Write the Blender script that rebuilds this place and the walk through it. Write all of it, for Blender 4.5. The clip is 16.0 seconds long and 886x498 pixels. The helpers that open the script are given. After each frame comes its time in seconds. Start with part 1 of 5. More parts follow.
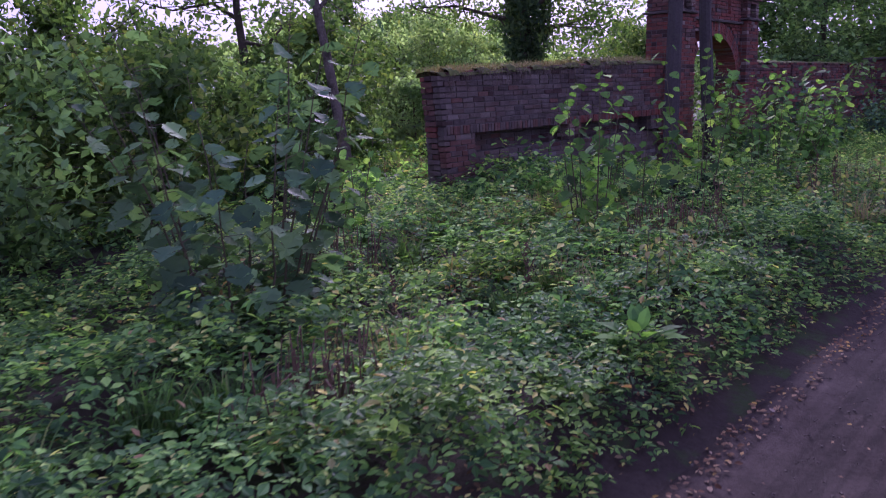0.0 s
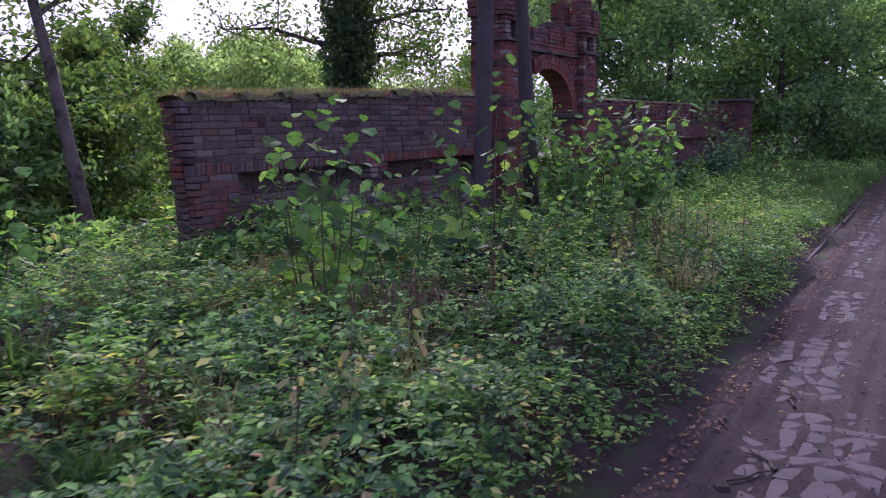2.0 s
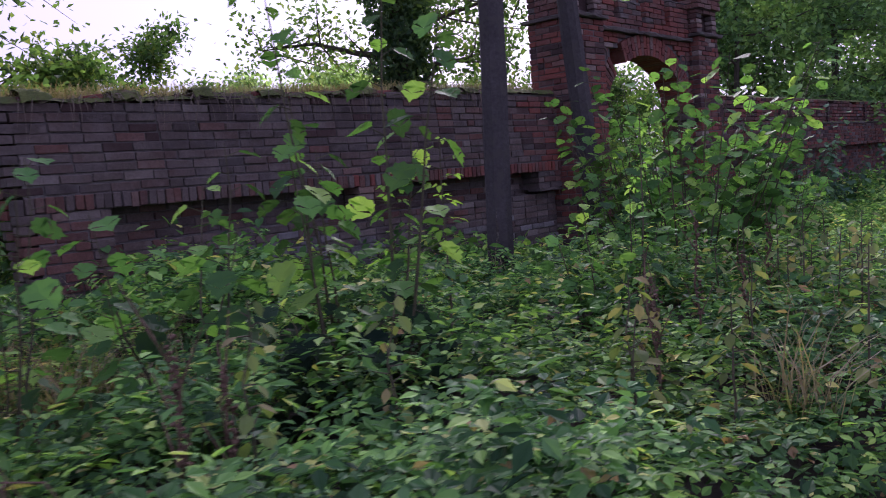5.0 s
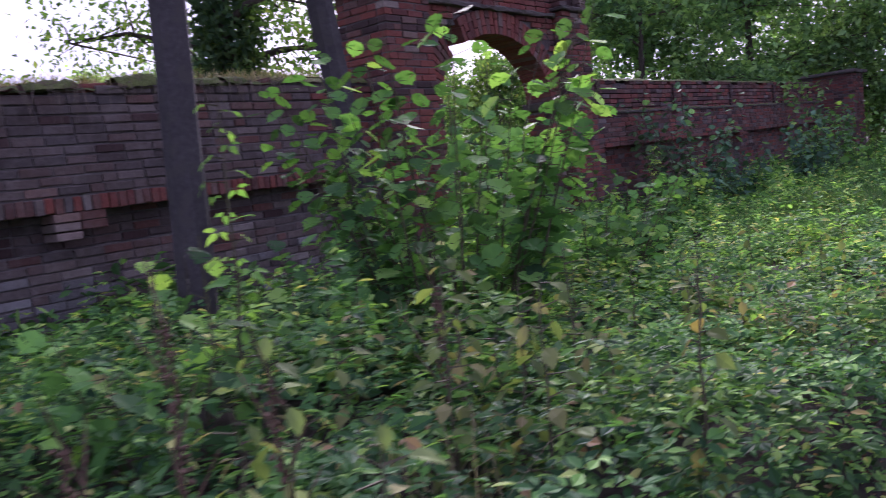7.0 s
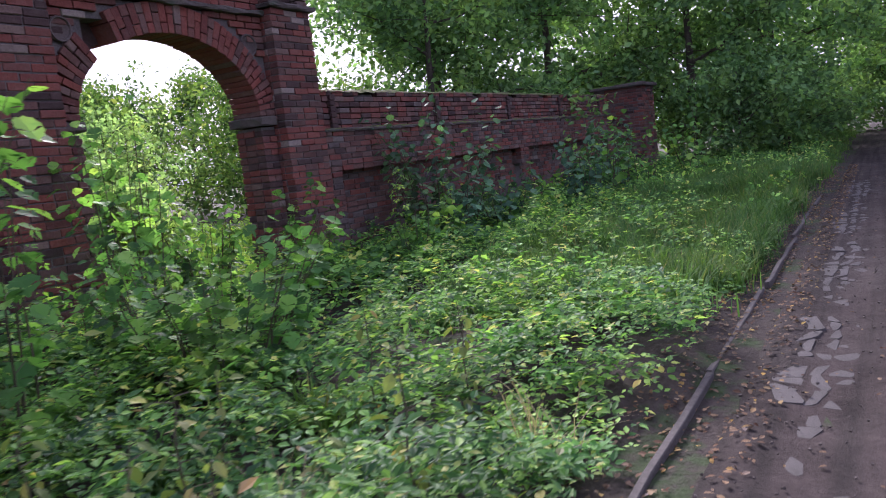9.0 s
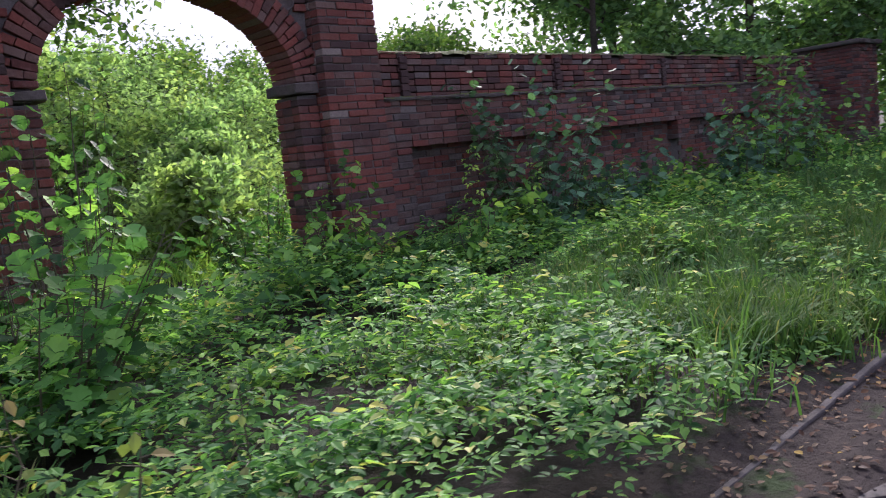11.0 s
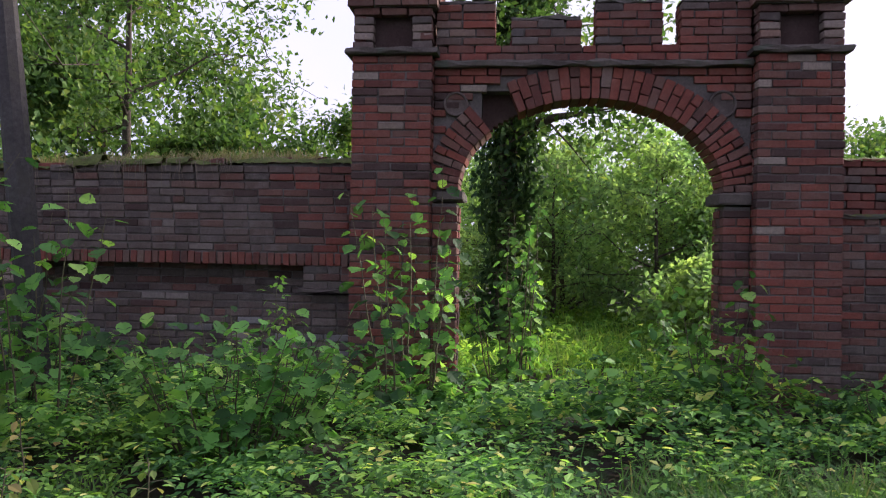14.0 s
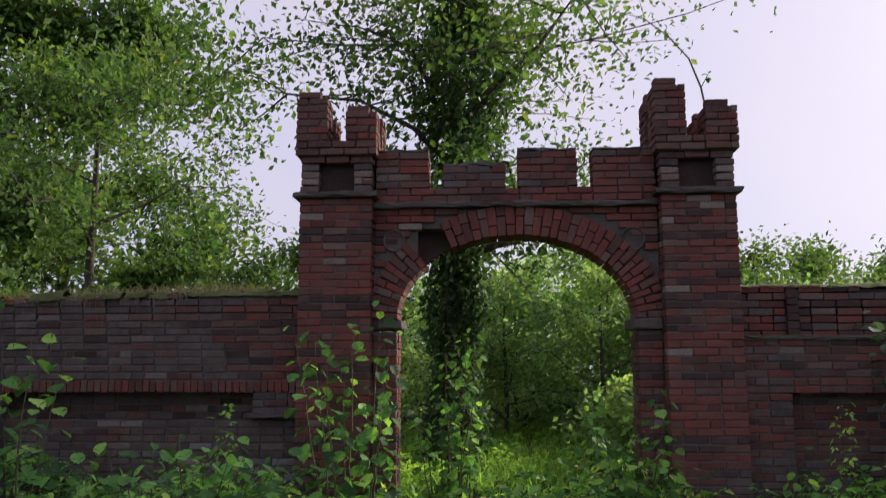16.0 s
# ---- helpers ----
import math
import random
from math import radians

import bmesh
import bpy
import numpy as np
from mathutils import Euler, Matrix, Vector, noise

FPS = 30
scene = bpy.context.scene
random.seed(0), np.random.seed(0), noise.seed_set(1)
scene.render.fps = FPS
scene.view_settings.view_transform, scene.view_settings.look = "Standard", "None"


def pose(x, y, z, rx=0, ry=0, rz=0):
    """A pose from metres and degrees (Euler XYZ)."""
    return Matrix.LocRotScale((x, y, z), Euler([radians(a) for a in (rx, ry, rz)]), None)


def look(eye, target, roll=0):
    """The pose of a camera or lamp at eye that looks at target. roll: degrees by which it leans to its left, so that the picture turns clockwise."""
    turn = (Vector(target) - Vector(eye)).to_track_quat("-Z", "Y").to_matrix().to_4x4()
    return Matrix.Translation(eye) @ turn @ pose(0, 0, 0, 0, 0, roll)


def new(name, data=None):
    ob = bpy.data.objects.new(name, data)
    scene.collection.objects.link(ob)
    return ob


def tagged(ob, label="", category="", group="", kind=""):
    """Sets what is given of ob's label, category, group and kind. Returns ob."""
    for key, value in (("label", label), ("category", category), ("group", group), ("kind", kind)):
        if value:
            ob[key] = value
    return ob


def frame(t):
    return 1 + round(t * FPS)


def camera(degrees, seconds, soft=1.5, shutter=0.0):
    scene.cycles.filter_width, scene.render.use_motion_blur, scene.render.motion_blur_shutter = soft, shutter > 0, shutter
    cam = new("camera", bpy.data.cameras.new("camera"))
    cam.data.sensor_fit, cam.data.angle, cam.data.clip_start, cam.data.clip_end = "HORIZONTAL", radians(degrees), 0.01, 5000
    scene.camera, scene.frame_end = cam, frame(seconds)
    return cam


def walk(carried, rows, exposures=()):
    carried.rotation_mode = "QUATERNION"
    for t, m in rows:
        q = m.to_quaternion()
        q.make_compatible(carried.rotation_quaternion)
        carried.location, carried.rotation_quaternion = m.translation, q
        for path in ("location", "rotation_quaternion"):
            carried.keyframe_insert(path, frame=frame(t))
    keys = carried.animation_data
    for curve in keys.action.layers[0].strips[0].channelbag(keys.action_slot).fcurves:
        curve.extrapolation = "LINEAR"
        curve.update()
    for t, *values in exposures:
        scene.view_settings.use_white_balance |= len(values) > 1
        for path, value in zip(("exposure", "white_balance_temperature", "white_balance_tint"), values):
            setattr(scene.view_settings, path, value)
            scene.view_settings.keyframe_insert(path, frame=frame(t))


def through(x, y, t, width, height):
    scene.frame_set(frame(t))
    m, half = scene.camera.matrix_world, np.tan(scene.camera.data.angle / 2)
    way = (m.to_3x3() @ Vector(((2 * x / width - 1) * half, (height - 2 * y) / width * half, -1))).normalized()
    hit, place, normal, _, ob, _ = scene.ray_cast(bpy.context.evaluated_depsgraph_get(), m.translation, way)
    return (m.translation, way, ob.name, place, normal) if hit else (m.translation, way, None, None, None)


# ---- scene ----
cam = camera(57.5, 16.0, soft=1.0, shutter=0.3)

PATH = [
    (0, (-17.695, -6.869, 1.528), (-16.197, -5.6, 1.146), -2.0),
    (0.5, (-17.089, -6.806, 1.518), (-15.596, -5.515, 1.199), -2.0),
    (1, (-16.41, -6.76, 1.479), (-14.825, -5.573, 1.198), -1.8),
    (1.5, (-15.801, -6.677, 1.47), (-14.159, -5.572, 1.182), -1.2),
    (2, (-15.169, -6.577, 1.449), (-13.483, -5.546, 1.145), -0.8),
    (2.5, (-14.453, -6.469, 1.441), (-12.772, -5.424, 1.154), -0.6),
    (3, (-13.804, -6.28, 1.409), (-12.208, -5.109, 1.121), -1.5),
    (5.5, (-10.68, -5.828, 0.945), (-9.234, -4.459, 0.766), -5.1),
    (6, (-10.095, -5.821, 0.964), (-8.639, -4.465, 0.762), -6.5),
    (6.5, (-9.421, -5.806, 0.978), (-7.951, -4.462, 0.791), -6.6),
    (7, (-8.666, -5.791, 0.959), (-7.137, -4.52, 0.753), -6.7),
    (7.5, (-8.033, -5.833, 0.951), (-6.396, -4.704, 0.742), -6.6),
    (8, (-7.374, -5.924, 0.959), (-5.673, -4.897, 0.73), -7.0),
    (8.5, (-6.755, -5.983, 0.963), (-5.013, -5.029, 0.723), -7.1),
    (9, (-6.11, -6.087, 0.971), (-4.375, -5.121, 0.741), -7.1),
    (9.2, (-5.817, -6.109, 0.93), (-4.093, -5.12, 0.71), -6.9),
    (11.5, (-3.08, -6.633, 0.844), (-1.836, -5.086, 0.6), -5.1),
    (12, (-2.512, -6.891, 0.945), (-1.511, -5.175, 0.708), -2.9),
    (12.5, (-1.854, -7.051, 1.02), (-1.287, -5.143, 0.827), -1.9),
    (13, (-1.375, -7.152, 1.077), (-1.141, -5.168, 0.989), -1.1),
    (13.5, (-0.914, -7.203, 1.069), (-1.071, -5.21, 1.014), 0.9),
    (14, (-0.639, -7.361, 1.067), (-0.824, -5.369, 1.079), 1.0),
    (14.5, (-0.464, -7.576, 1.114), (-0.658, -5.588, 1.215), 1.2),
    (15, (-0.327, -7.751, 1.096), (-0.518, -5.765, 1.229), 0.5),
    (15.5, (-0.293, -7.877, 1.137), (-0.452, -5.889, 1.293), -0.0),
    (16, (-0.3, -8.011, 1.161), (-0.406, -6.035, 1.456), -0.1),
]
EXPOSURES = [(0, .9, 5150, 64), (1, .85, 5200, 62), (2, 1.1, 5300, 53), (3, .9, 5250, 54), (5.5, 1.05, 5450, 41), (7, 1.3, 5400, 41), (8.5, 1.55, 5500, 33), (9, 1.45, 5500, 30), (12, 1.15, 5700, 23), (12.5, .95, 5750, 21), (13, 1.1, 5800, 20), (14, 1.35, 5950, 19), (14.5, 1.3, 6050, 18), (15.5, 1.0, 6150, 17), (16, .8, 6150, 17)]
walk(cam, [(t, look(eye, target, roll)) for t, eye, target, roll in PATH], EXPOSURES)

# ---- world and sun ----
SUN_HEADING, SUN_UP = 52.0, 27.0
world = bpy.data.worlds.new("sky")
scene.world = world
world.use_nodes = True
wn = world.node_tree.nodes
sky = wn.new("ShaderNodeTexSky")
sky.sky_type = 'NISHITA'
sky.sun_disc = False
sky.sun_elevation = radians(SUN_UP)
sky.sun_rotation = radians(SUN_HEADING)
sky.air_density, sky.dust_density, sky.ozone_density = 1.0, 4.0, 2.5
wn["Background"].inputs["Strength"].default_value = 0.092
# thin high cloud: the blue is veiled towards a pale grey lilac
veil = wn.new("ShaderNodeMixRGB")
veil.inputs["Fac"].default_value = 0.86
drift, streaks, cloud = wn.new("ShaderNodeTexCoord"), wn.new("ShaderNodeTexNoise"), wn.new("ShaderNodeValToRGB")
streaks.inputs["Scale"].default_value, streaks.inputs["Detail"].default_value = 1.6, 5.0
cloud.color_ramp.elements[0].position, cloud.color_ramp.elements[0].color = 0.38, (3.9, 4.05, 5.0, 1)
cloud.color_ramp.elements[1].position, cloud.color_ramp.elements[1].color = 0.66, (4.9, 4.45, 4.85, 1)
world.node_tree.links.new(drift.outputs["Generated"], streaks.inputs["Vector"])
world.node_tree.links.new(streaks.outputs["Fac"], cloud.inputs["Fac"])
world.node_tree.links.new(cloud.outputs["Color"], veil.inputs["Color2"])
world.node_tree.links.new(sky.outputs["Color"], veil.inputs["Color1"])
world.node_tree.links.new(veil.outputs["Color"], wn["Background"].inputs["Color"])
sun = new("sun", bpy.data.lights.new("sun", 'SUN'))
sun.data.energy, sun.data.angle, sun.data.color = 4.0, radians(18), (1.0, 0.88, 0.72)
sh = radians(SUN_HEADING)
sun.matrix_world = look((0, 0, 30), (-math.sin(sh) * 30, -math.cos(sh) * 30, 30 - 30 * math.tan(radians(SUN_UP))))

# ---- materials ----


def material(name):
    m = bpy.data.materials.new(name)
    m.use_nodes = True
    return m, m.node_tree.nodes, m.node_tree.links, m.node_tree.nodes["Principled BSDF"]


def ramp(nodes, stops):
    r = nodes.new("ShaderNodeValToRGB")
    while len(r.color_ramp.elements) < len(stops):
        r.color_ramp.elements.new(0.5)
    for e, (p, c) in zip(r.color_ramp.elements, stops):
        e.position, e.color = p, (*c, 1)
    return r


def mix(nodes, links, a, b, fac, kind='MIX'):
    n = nodes.new("ShaderNodeMixRGB")
    n.blend_type = kind
    for sock, v in ((n.inputs["Fac"], fac), (n.inputs["Color1"], a), (n.inputs["Color2"], b)):
        if hasattr(v, "is_linked"):
            links.new(v, sock)
        else:
            sock.default_value = v if isinstance(v, float) else (*v, 1)
    return n.outputs["Color"]


def noise_out(nodes, links, scale, detail=4.0, rough=0.6):
    g = nodes.new("ShaderNodeNewGeometry")
    n = nodes.new("ShaderNodeTexNoise")
    n.inputs["Scale"].default_value, n.inputs["Detail"].default_value, n.inputs["Roughness"].default_value = scale, detail, rough
    links.new(g.outputs["Position"], n.inputs["Vector"])
    return n.outputs["Fac"]


def bump(nodes, links, height, strength, distance, bsdf):
    b = nodes.new("ShaderNodeBump")
    b.inputs["Strength"].default_value, b.inputs["Distance"].default_value = strength, distance
    links.new(height, b.inputs["Height"])
    links.new(b.outputs["Normal"], bsdf.inputs["Normal"])


def mottled(name, c1, c2, scale, fine, rough=0.9, bump_m=0.01, spots=None):
    """A rough surface with two colours, grain at two scales and relief."""
    m, n, l, b = material(name)
    big, small = noise_out(n, l, scale), noise_out(n, l, fine, 6.0, 0.7)
    r = ramp(n, ((0.3, c1), (0.7, c2)))
    l.new(big, r.inputs["Fac"])
    r2 = ramp(n, ((0.25, (0.45, 0.45, 0.45)), (0.75, (1.35, 1.35, 1.35))))
    l.new(small, r2.inputs["Fac"])
    col = mix(n, l, r.outputs["Color"], r2.outputs["Color"], 0.8, 'MULTIPLY')
    if spots:
        s = ramp(n, ((0.52, (0, 0, 0)), (0.62, (1, 1, 1))))
        l.new(noise_out(n, l, spots[1], 5.0, 0.65), s.inputs["Fac"])
        col = mix(n, l, col, spots[0], s.outputs["Color"])
    l.new(col, b.inputs["Base Color"])
    b.inputs["Roughness"].default_value = rough
    b.inputs["Specular IOR Level"].default_value = 0.25
    bump(n, l, small, 0.8, bump_m, b)
    return m


def brick_material(name, stops, single, soot=0.5, pale=0.0, bloom=0.25):
    """Fired brick. single: each brick is an object; otherwise each is an island of a joined mesh."""
    m, n, l, b = material(name)
    src = n.new("ShaderNodeObjectInfo").outputs["Random"] if single else n.new("ShaderNodeNewGeometry").outputs["Random Per Island"]
    r = ramp(n, stops)
    l.new(src, r.inputs["Fac"])
    grain = noise_out(n, l, 38, 6.0, 0.7)
    r2 = ramp(n, ((0.25, (0.55, 0.55, 0.55)), (0.75, (1.3, 1.3, 1.3))))
    l.new(grain, r2.inputs["Fac"])
    col = mix(n, l, r.outputs["Color"], r2.outputs["Color"], 0.8, 'MULTIPLY')
    s = ramp(n, ((0.36, (0, 0, 0)), (0.68, (1, 1, 1))))
    l.new(noise_out(n, l, 1.7, 6.0, 0.6), s.inputs["Fac"])
    f = mix(n, l, (0, 0, 0), s.outputs["Color"], soot)
    col = mix(n, l, col, (0.06, 0.038, 0.035), f)
    if pale:
        s2 = ramp(n, ((0.45, (0, 0, 0)), (0.6, (1, 1, 1))))
        l.new(noise_out(n, l, 3.1, 6.0, 0.7), s2.inputs["Fac"])
        f2 = mix(n, l, (0, 0, 0), s2.outputs["Color"], pale)
        col = mix(n, l, col, (0.24, 0.24, 0.25), f2)
    lime = ramp(n, ((0.48, (0, 0, 0)), (0.7, (1, 1, 1))))
    l.new(noise_out(n, l, 5.5, 8.0, 0.78), lime.inputs["Fac"])
    col = mix(n, l, col, (0.21, 0.18, 0.165), mix(n, l, (0, 0, 0), lime.outputs["Color"], bloom))
    l.new(col, b.inputs["Base Color"])
    b.inputs["Roughness"].default_value = 0.9
    b.inputs["Specular IOR Level"].default_value = 0.2
    bump(n, l, grain, 1.0, 0.010, b)
    return m


RED = ((0.0, (0.10, 0.038, 0.033)), (0.2, (0.175, 0.055, 0.043)), (0.5, (0.215, 0.064, 0.047)), (0.8, (0.19, 0.068, 0.052)), (0.95, (0.145, 0.066, 0.054)), (1.0, (0.2, 0.135, 0.11)))
DULL = ((0.0, (0.09, 0.046, 0.039)), (0.3, (0.13, 0.062, 0.05)), (0.6, (0.155, 0.075, 0.06)), (0.85, (0.14, 0.08, 0.066)), (1.0, (0.18, 0.12, 0.10)))
GREY = ((0.0, (0.11, 0.105, 0.104)), (0.5, (0.17, 0.162, 0.16)), (1.0, (0.25, 0.24, 0.24)))
BRICK = {}
OLD = ((0.0, (0.06, 0.049, 0.046)), (0.35, (0.10, 0.08, 0.072)), (0.7, (0.13, 0.10, 0.088)), (0.9, (0.10, 0.064, 0.054)), (1.0, (0.22, 0.19, 0.17)))
TAN = ((0.0, (0.2, 0.15, 0.125)), (0.6, (0.27, 0.22, 0.19)), (1.0, (0.22, 0.13, 0.10)))
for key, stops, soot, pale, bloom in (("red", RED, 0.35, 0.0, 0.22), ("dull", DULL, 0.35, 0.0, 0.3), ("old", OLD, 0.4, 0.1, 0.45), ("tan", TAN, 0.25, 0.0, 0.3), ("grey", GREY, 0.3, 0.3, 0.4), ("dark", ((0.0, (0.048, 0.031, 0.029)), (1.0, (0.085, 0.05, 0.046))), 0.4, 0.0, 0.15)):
    BRICK[key, True] = brick_material(key + "_brick", stops, True, soot, pale, bloom)
    BRICK[key, False] = brick_material(key + "_brick_rest", stops, False, soot, pale, bloom)
MORTAR = mottled("mortar", (0.085, 0.074, 0.07), (0.15, 0.136, 0.128), 2.2, 45, 0.95, 0.008)
SLAB = mottled("slab", (0.062, 0.05, 0.047), (0.12, 0.10, 0.09), 3, 40, 0.9, 0.008, ((0.07, 0.075, 0.06), 5))
MOSS = mottled("moss", (0.055, 0.075, 0.02), (0.13, 0.15, 0.045), 6, 60, 0.95, 0.02, ((0.10, 0.08, 0.045), 9))
WOOD = mottled("pole_wood", (0.045, 0.04, 0.041), (0.075, 0.067, 0.068), 2, 30, 0.9, 0.008, ((0.06, 0.054, 0.05), 7))
PEELED = mottled("peeled_wood", (0.03, 0.026, 0.022), (0.09, 0.078, 0.066), 5, 40, 0.95, 0.02, ((0.16, 0.145, 0.125), 8))
BARK = mottled("bark", (0.05, 0.04, 0.032), (0.11, 0.09, 0.072), 5, 35, 0.95, 0.02)
PALE_BARK = mottled("pale_bark", (0.085, 0.072, 0.062), (0.19, 0.165, 0.145), 4, 35, 0.95, 0.02, ((0.05, 0.045, 0.035), 6))
STEM = mottled("stem", (0.07, 0.06, 0.04), (0.12, 0.11, 0.06), 9, 60, 0.8, 0.004)
STRAW_STEM = mottled("dry_root", (0.13, 0.105, 0.08), (0.22, 0.18, 0.14), 9, 60, 0.9, 0.003)
EARTH = mottled("earth", (0.026, 0.019, 0.016), (0.052, 0.040, 0.033), 0.8, 18, 0.95, 0.03, ((0.03, 0.05, 0.015), 2.2))
PLANK = mottled("plank", (0.06, 0.052, 0.048), (0.105, 0.093, 0.086), 2, 40, 0.85, 0.006)


def road_material():
    m, n, l, b = material("dirt_track")
    big, small, mid = noise_out(n, l, 0.7, 5.0), noise_out(n, l, 30, 7.0, 0.75), noise_out(n, l, 4.5, 6.0, 0.65)
    r = ramp(n, ((0.3, (0.025, 0.019, 0.017)), (0.7, (0.050, 0.039, 0.036))))
    l.new(mid, r.inputs["Fac"])
    r2 = ramp(n, ((0.25, (0.5, 0.5, 0.5)), (0.75, (1.35, 1.35, 1.35))))
    l.new(small, r2.inputs["Fac"])
    col = mix(n, l, r.outputs["Color"], r2.outputs["Color"], 0.8, 'MULTIPLY')
    g2, mp, st = n.new("ShaderNodeNewGeometry"), n.new("ShaderNodeMapping"), n.new("ShaderNodeTexNoise")
    mp.inputs["Scale"].default_value = (0.25, 9.0, 1.0)
    st.inputs["Scale"].default_value, st.inputs["Detail"].default_value = 1.0, 5.0
    l.new(g2.outputs["Position"], mp.inputs["Vector"])
    l.new(mp.outputs["Vector"], st.inputs["Vector"])
    r3 = ramp(n, ((0.38, (0.5, 0.5, 0.5)), (0.62, (1.4, 1.38, 1.38))))
    l.new(st.outputs["Fac"], r3.inputs["Fac"])
    col = mix(n, l, col, r3.outputs["Color"], 0.75, 'MULTIPLY')
    l.new(col, b.inputs["Base Color"])
    w = ramp(n, ((0.35, (0.96, 0.96, 0.96)), (0.65, (0.8, 0.8, 0.8))))
    l.new(big, w.inputs["Fac"])
    l.new(w.outputs["Color"], b.inputs["Roughness"])
    b.inputs["Specular IOR Level"].default_value = 0.12
    bump(n, l, small, 0.8, 0.012, b)
    return m


def tarmac_material():
    """Worn asphalt, pale and damp, in crazed pieces."""
    m, n, l, b = material("worn_asphalt")
    small, mid = noise_out(n, l, 70, 6.0, 0.8), noise_out(n, l, 3.5, 5.0, 0.65)
    r = ramp(n, ((0.3, (0.032, 0.027, 0.025)), (0.7, (0.070, 0.062, 0.059))))
    l.new(mid, r.inputs["Fac"])
    r2 = ramp(n, ((0.25, (0.6, 0.6, 0.6)), (0.75, (1.25, 1.25, 1.25))))
    l.new(small, r2.inputs["Fac"])
    col = mix(n, l, r.outputs["Color"], r2.outputs["Color"], 0.7, 'MULTIPLY')
    l.new(col, b.inputs["Base Color"])
    b.inputs["Roughness"].default_value = 0.7
    b.inputs["Specular IOR Level"].default_value = 0.3
    bump(n, l, small, 0.5, 0.004, b)
    return m


def leaf_material(name, stops, single=False, through=0.4, gloss=0.58, gain=1.4):
    """Leaves: colour by leaf, light passing through, a waxy sheen."""
    m, n, l, b = material(name)
    src = n.new("ShaderNodeObjectInfo").outputs["Random"] if single else n.new("ShaderNodeNewGeometry").outputs["Random Per Island"]
    r = ramp(n, stops)
    l.new(src, r.inputs["Fac"])
    col = mix(n, l, r.outputs["Color"], (gain, gain * 0.98, gain * 1.2), 1.0, 'MULTIPLY')
    r2 = ramp(n, ((0.3, (0.6, 0.6, 0.6)), (0.7, (1.3, 1.3, 1.3))))
    l.new(noise_out(n, l, 1.1, 3.0), r2.inputs["Fac"])
    col = mix(n, l, col, r2.outputs["Color"], 0.7, 'MULTIPLY')
    dry = ramp(n, ((0.46, (0, 0, 0)), (0.66, (0.8, 0.8, 0.8))))
    l.new(noise_out(n, l, 0.9, 4.0), dry.inputs["Fac"])
    col = mix(n, l, col, mix(n, l, col, (1.45, 1.2, 0.8), 1.0, 'MULTIPLY'), dry.outputs["Color"])
    l.new(col, b.inputs["Base Color"])
    b.inputs["Roughness"].default_value = gloss + 0.1
    b.inputs["Specular IOR Level"].default_value = 0.11
    t = n.new("ShaderNodeBsdfTranslucent")
    bright = mix(n, l, col, (1.25, 1.4, 0.62), 1.0, 'MULTIPLY')
    l.new(bright, t.inputs["Color"])
    mx = n.new("ShaderNodeMixShader")
    mx.inputs["Fac"].default_value = through
    l.new(b.outputs["BSDF"], mx.inputs[1])
    l.new(t.outputs["BSDF"], mx.inputs[2])
    l.new(mx.outputs["Shader"], n["Material Output"].inputs["Surface"])
    return m


HERB = leaf_material("herb_leaf", ((0.0, (0.02, 0.05, 0.018)), (0.35, (0.05, 0.115, 0.032)), (0.7, (0.095, 0.20, 0.045)), (0.93, (0.19, 0.32, 0.07)), (1.0, (0.34, 0.32, 0.10))), False, 0.42, 0.5, 1.95)
BRAMBLE = leaf_material("bramble_leaf", ((0.0, (0.014, 0.036, 0.016)), (0.5, (0.04, 0.095, 0.03)), (0.93, (0.09, 0.18, 0.055)), (1.0, (0.24, 0.15, 0.07))), False, 0.35, 0.5, 1.6)
HAZEL = leaf_material("hazel_leaf", ((0.0, (0.025, 0.055, 0.02)), (0.5, (0.06, 0.145, 0.035)), (0.85, (0.11, 0.24, 0.05)), (1.0, (0.2, 0.32, 0.07))), True, 0.45, 0.5, 1.6)
HAZEL_REST = leaf_material("hazel_leaf_rest", ((0.0, (0.025, 0.055, 0.02)), (0.5, (0.06, 0.145, 0.035)), (0.85, (0.11, 0.24, 0.05)), (1.0, (0.2, 0.32, 0.07))), False, 0.45, 0.5, 1.6)
# elder leaves; their darker colour also stands for shade on one hazel
DARKLEAF = leaf_material("elder_shaded_hazel_leaf", ((0.0, (0.025, 0.055, 0.03)), (0.6, (0.055, 0.115, 0.06)), (1.0, (0.10, 0.19, 0.095))), True, 0.35, 0.6, 1.5)
DARK_REST = leaf_material("elder_shaded_hazel_rest", ((0.0, (0.025, 0.05, 0.025)), (0.6, (0.055, 0.115, 0.05)), (1.0, (0.10, 0.19, 0.09))), False, 0.35, 0.45, 2.0)
LIME = leaf_material("sapling_leaf", ((0.0, (0.075, 0.16, 0.03)), (0.6, (0.12, 0.24, 0.045)), (1.0, (0.2, 0.30, 0.06))), True, 0.5, 0.55, 1.9)
# hazel leaf with deep shade put into its near-black green
SHADE_LEAF = leaf_material("hazel_leaf_in_shade", ((0.0, (0.012, 0.028, 0.016)), (1.0, (0.03, 0.06, 0.026))), True, 0.15, 0.7, 1.0)
GRASS = leaf_material("grass_blade", ((0.0, (0.04, 0.09, 0.026)), (0.5, (0.07, 0.15, 0.036)), (0.92, (0.10, 0.19, 0.045)), (1.0, (0.2, 0.19, 0.085))), False, 0.35, 0.6, 1.2)
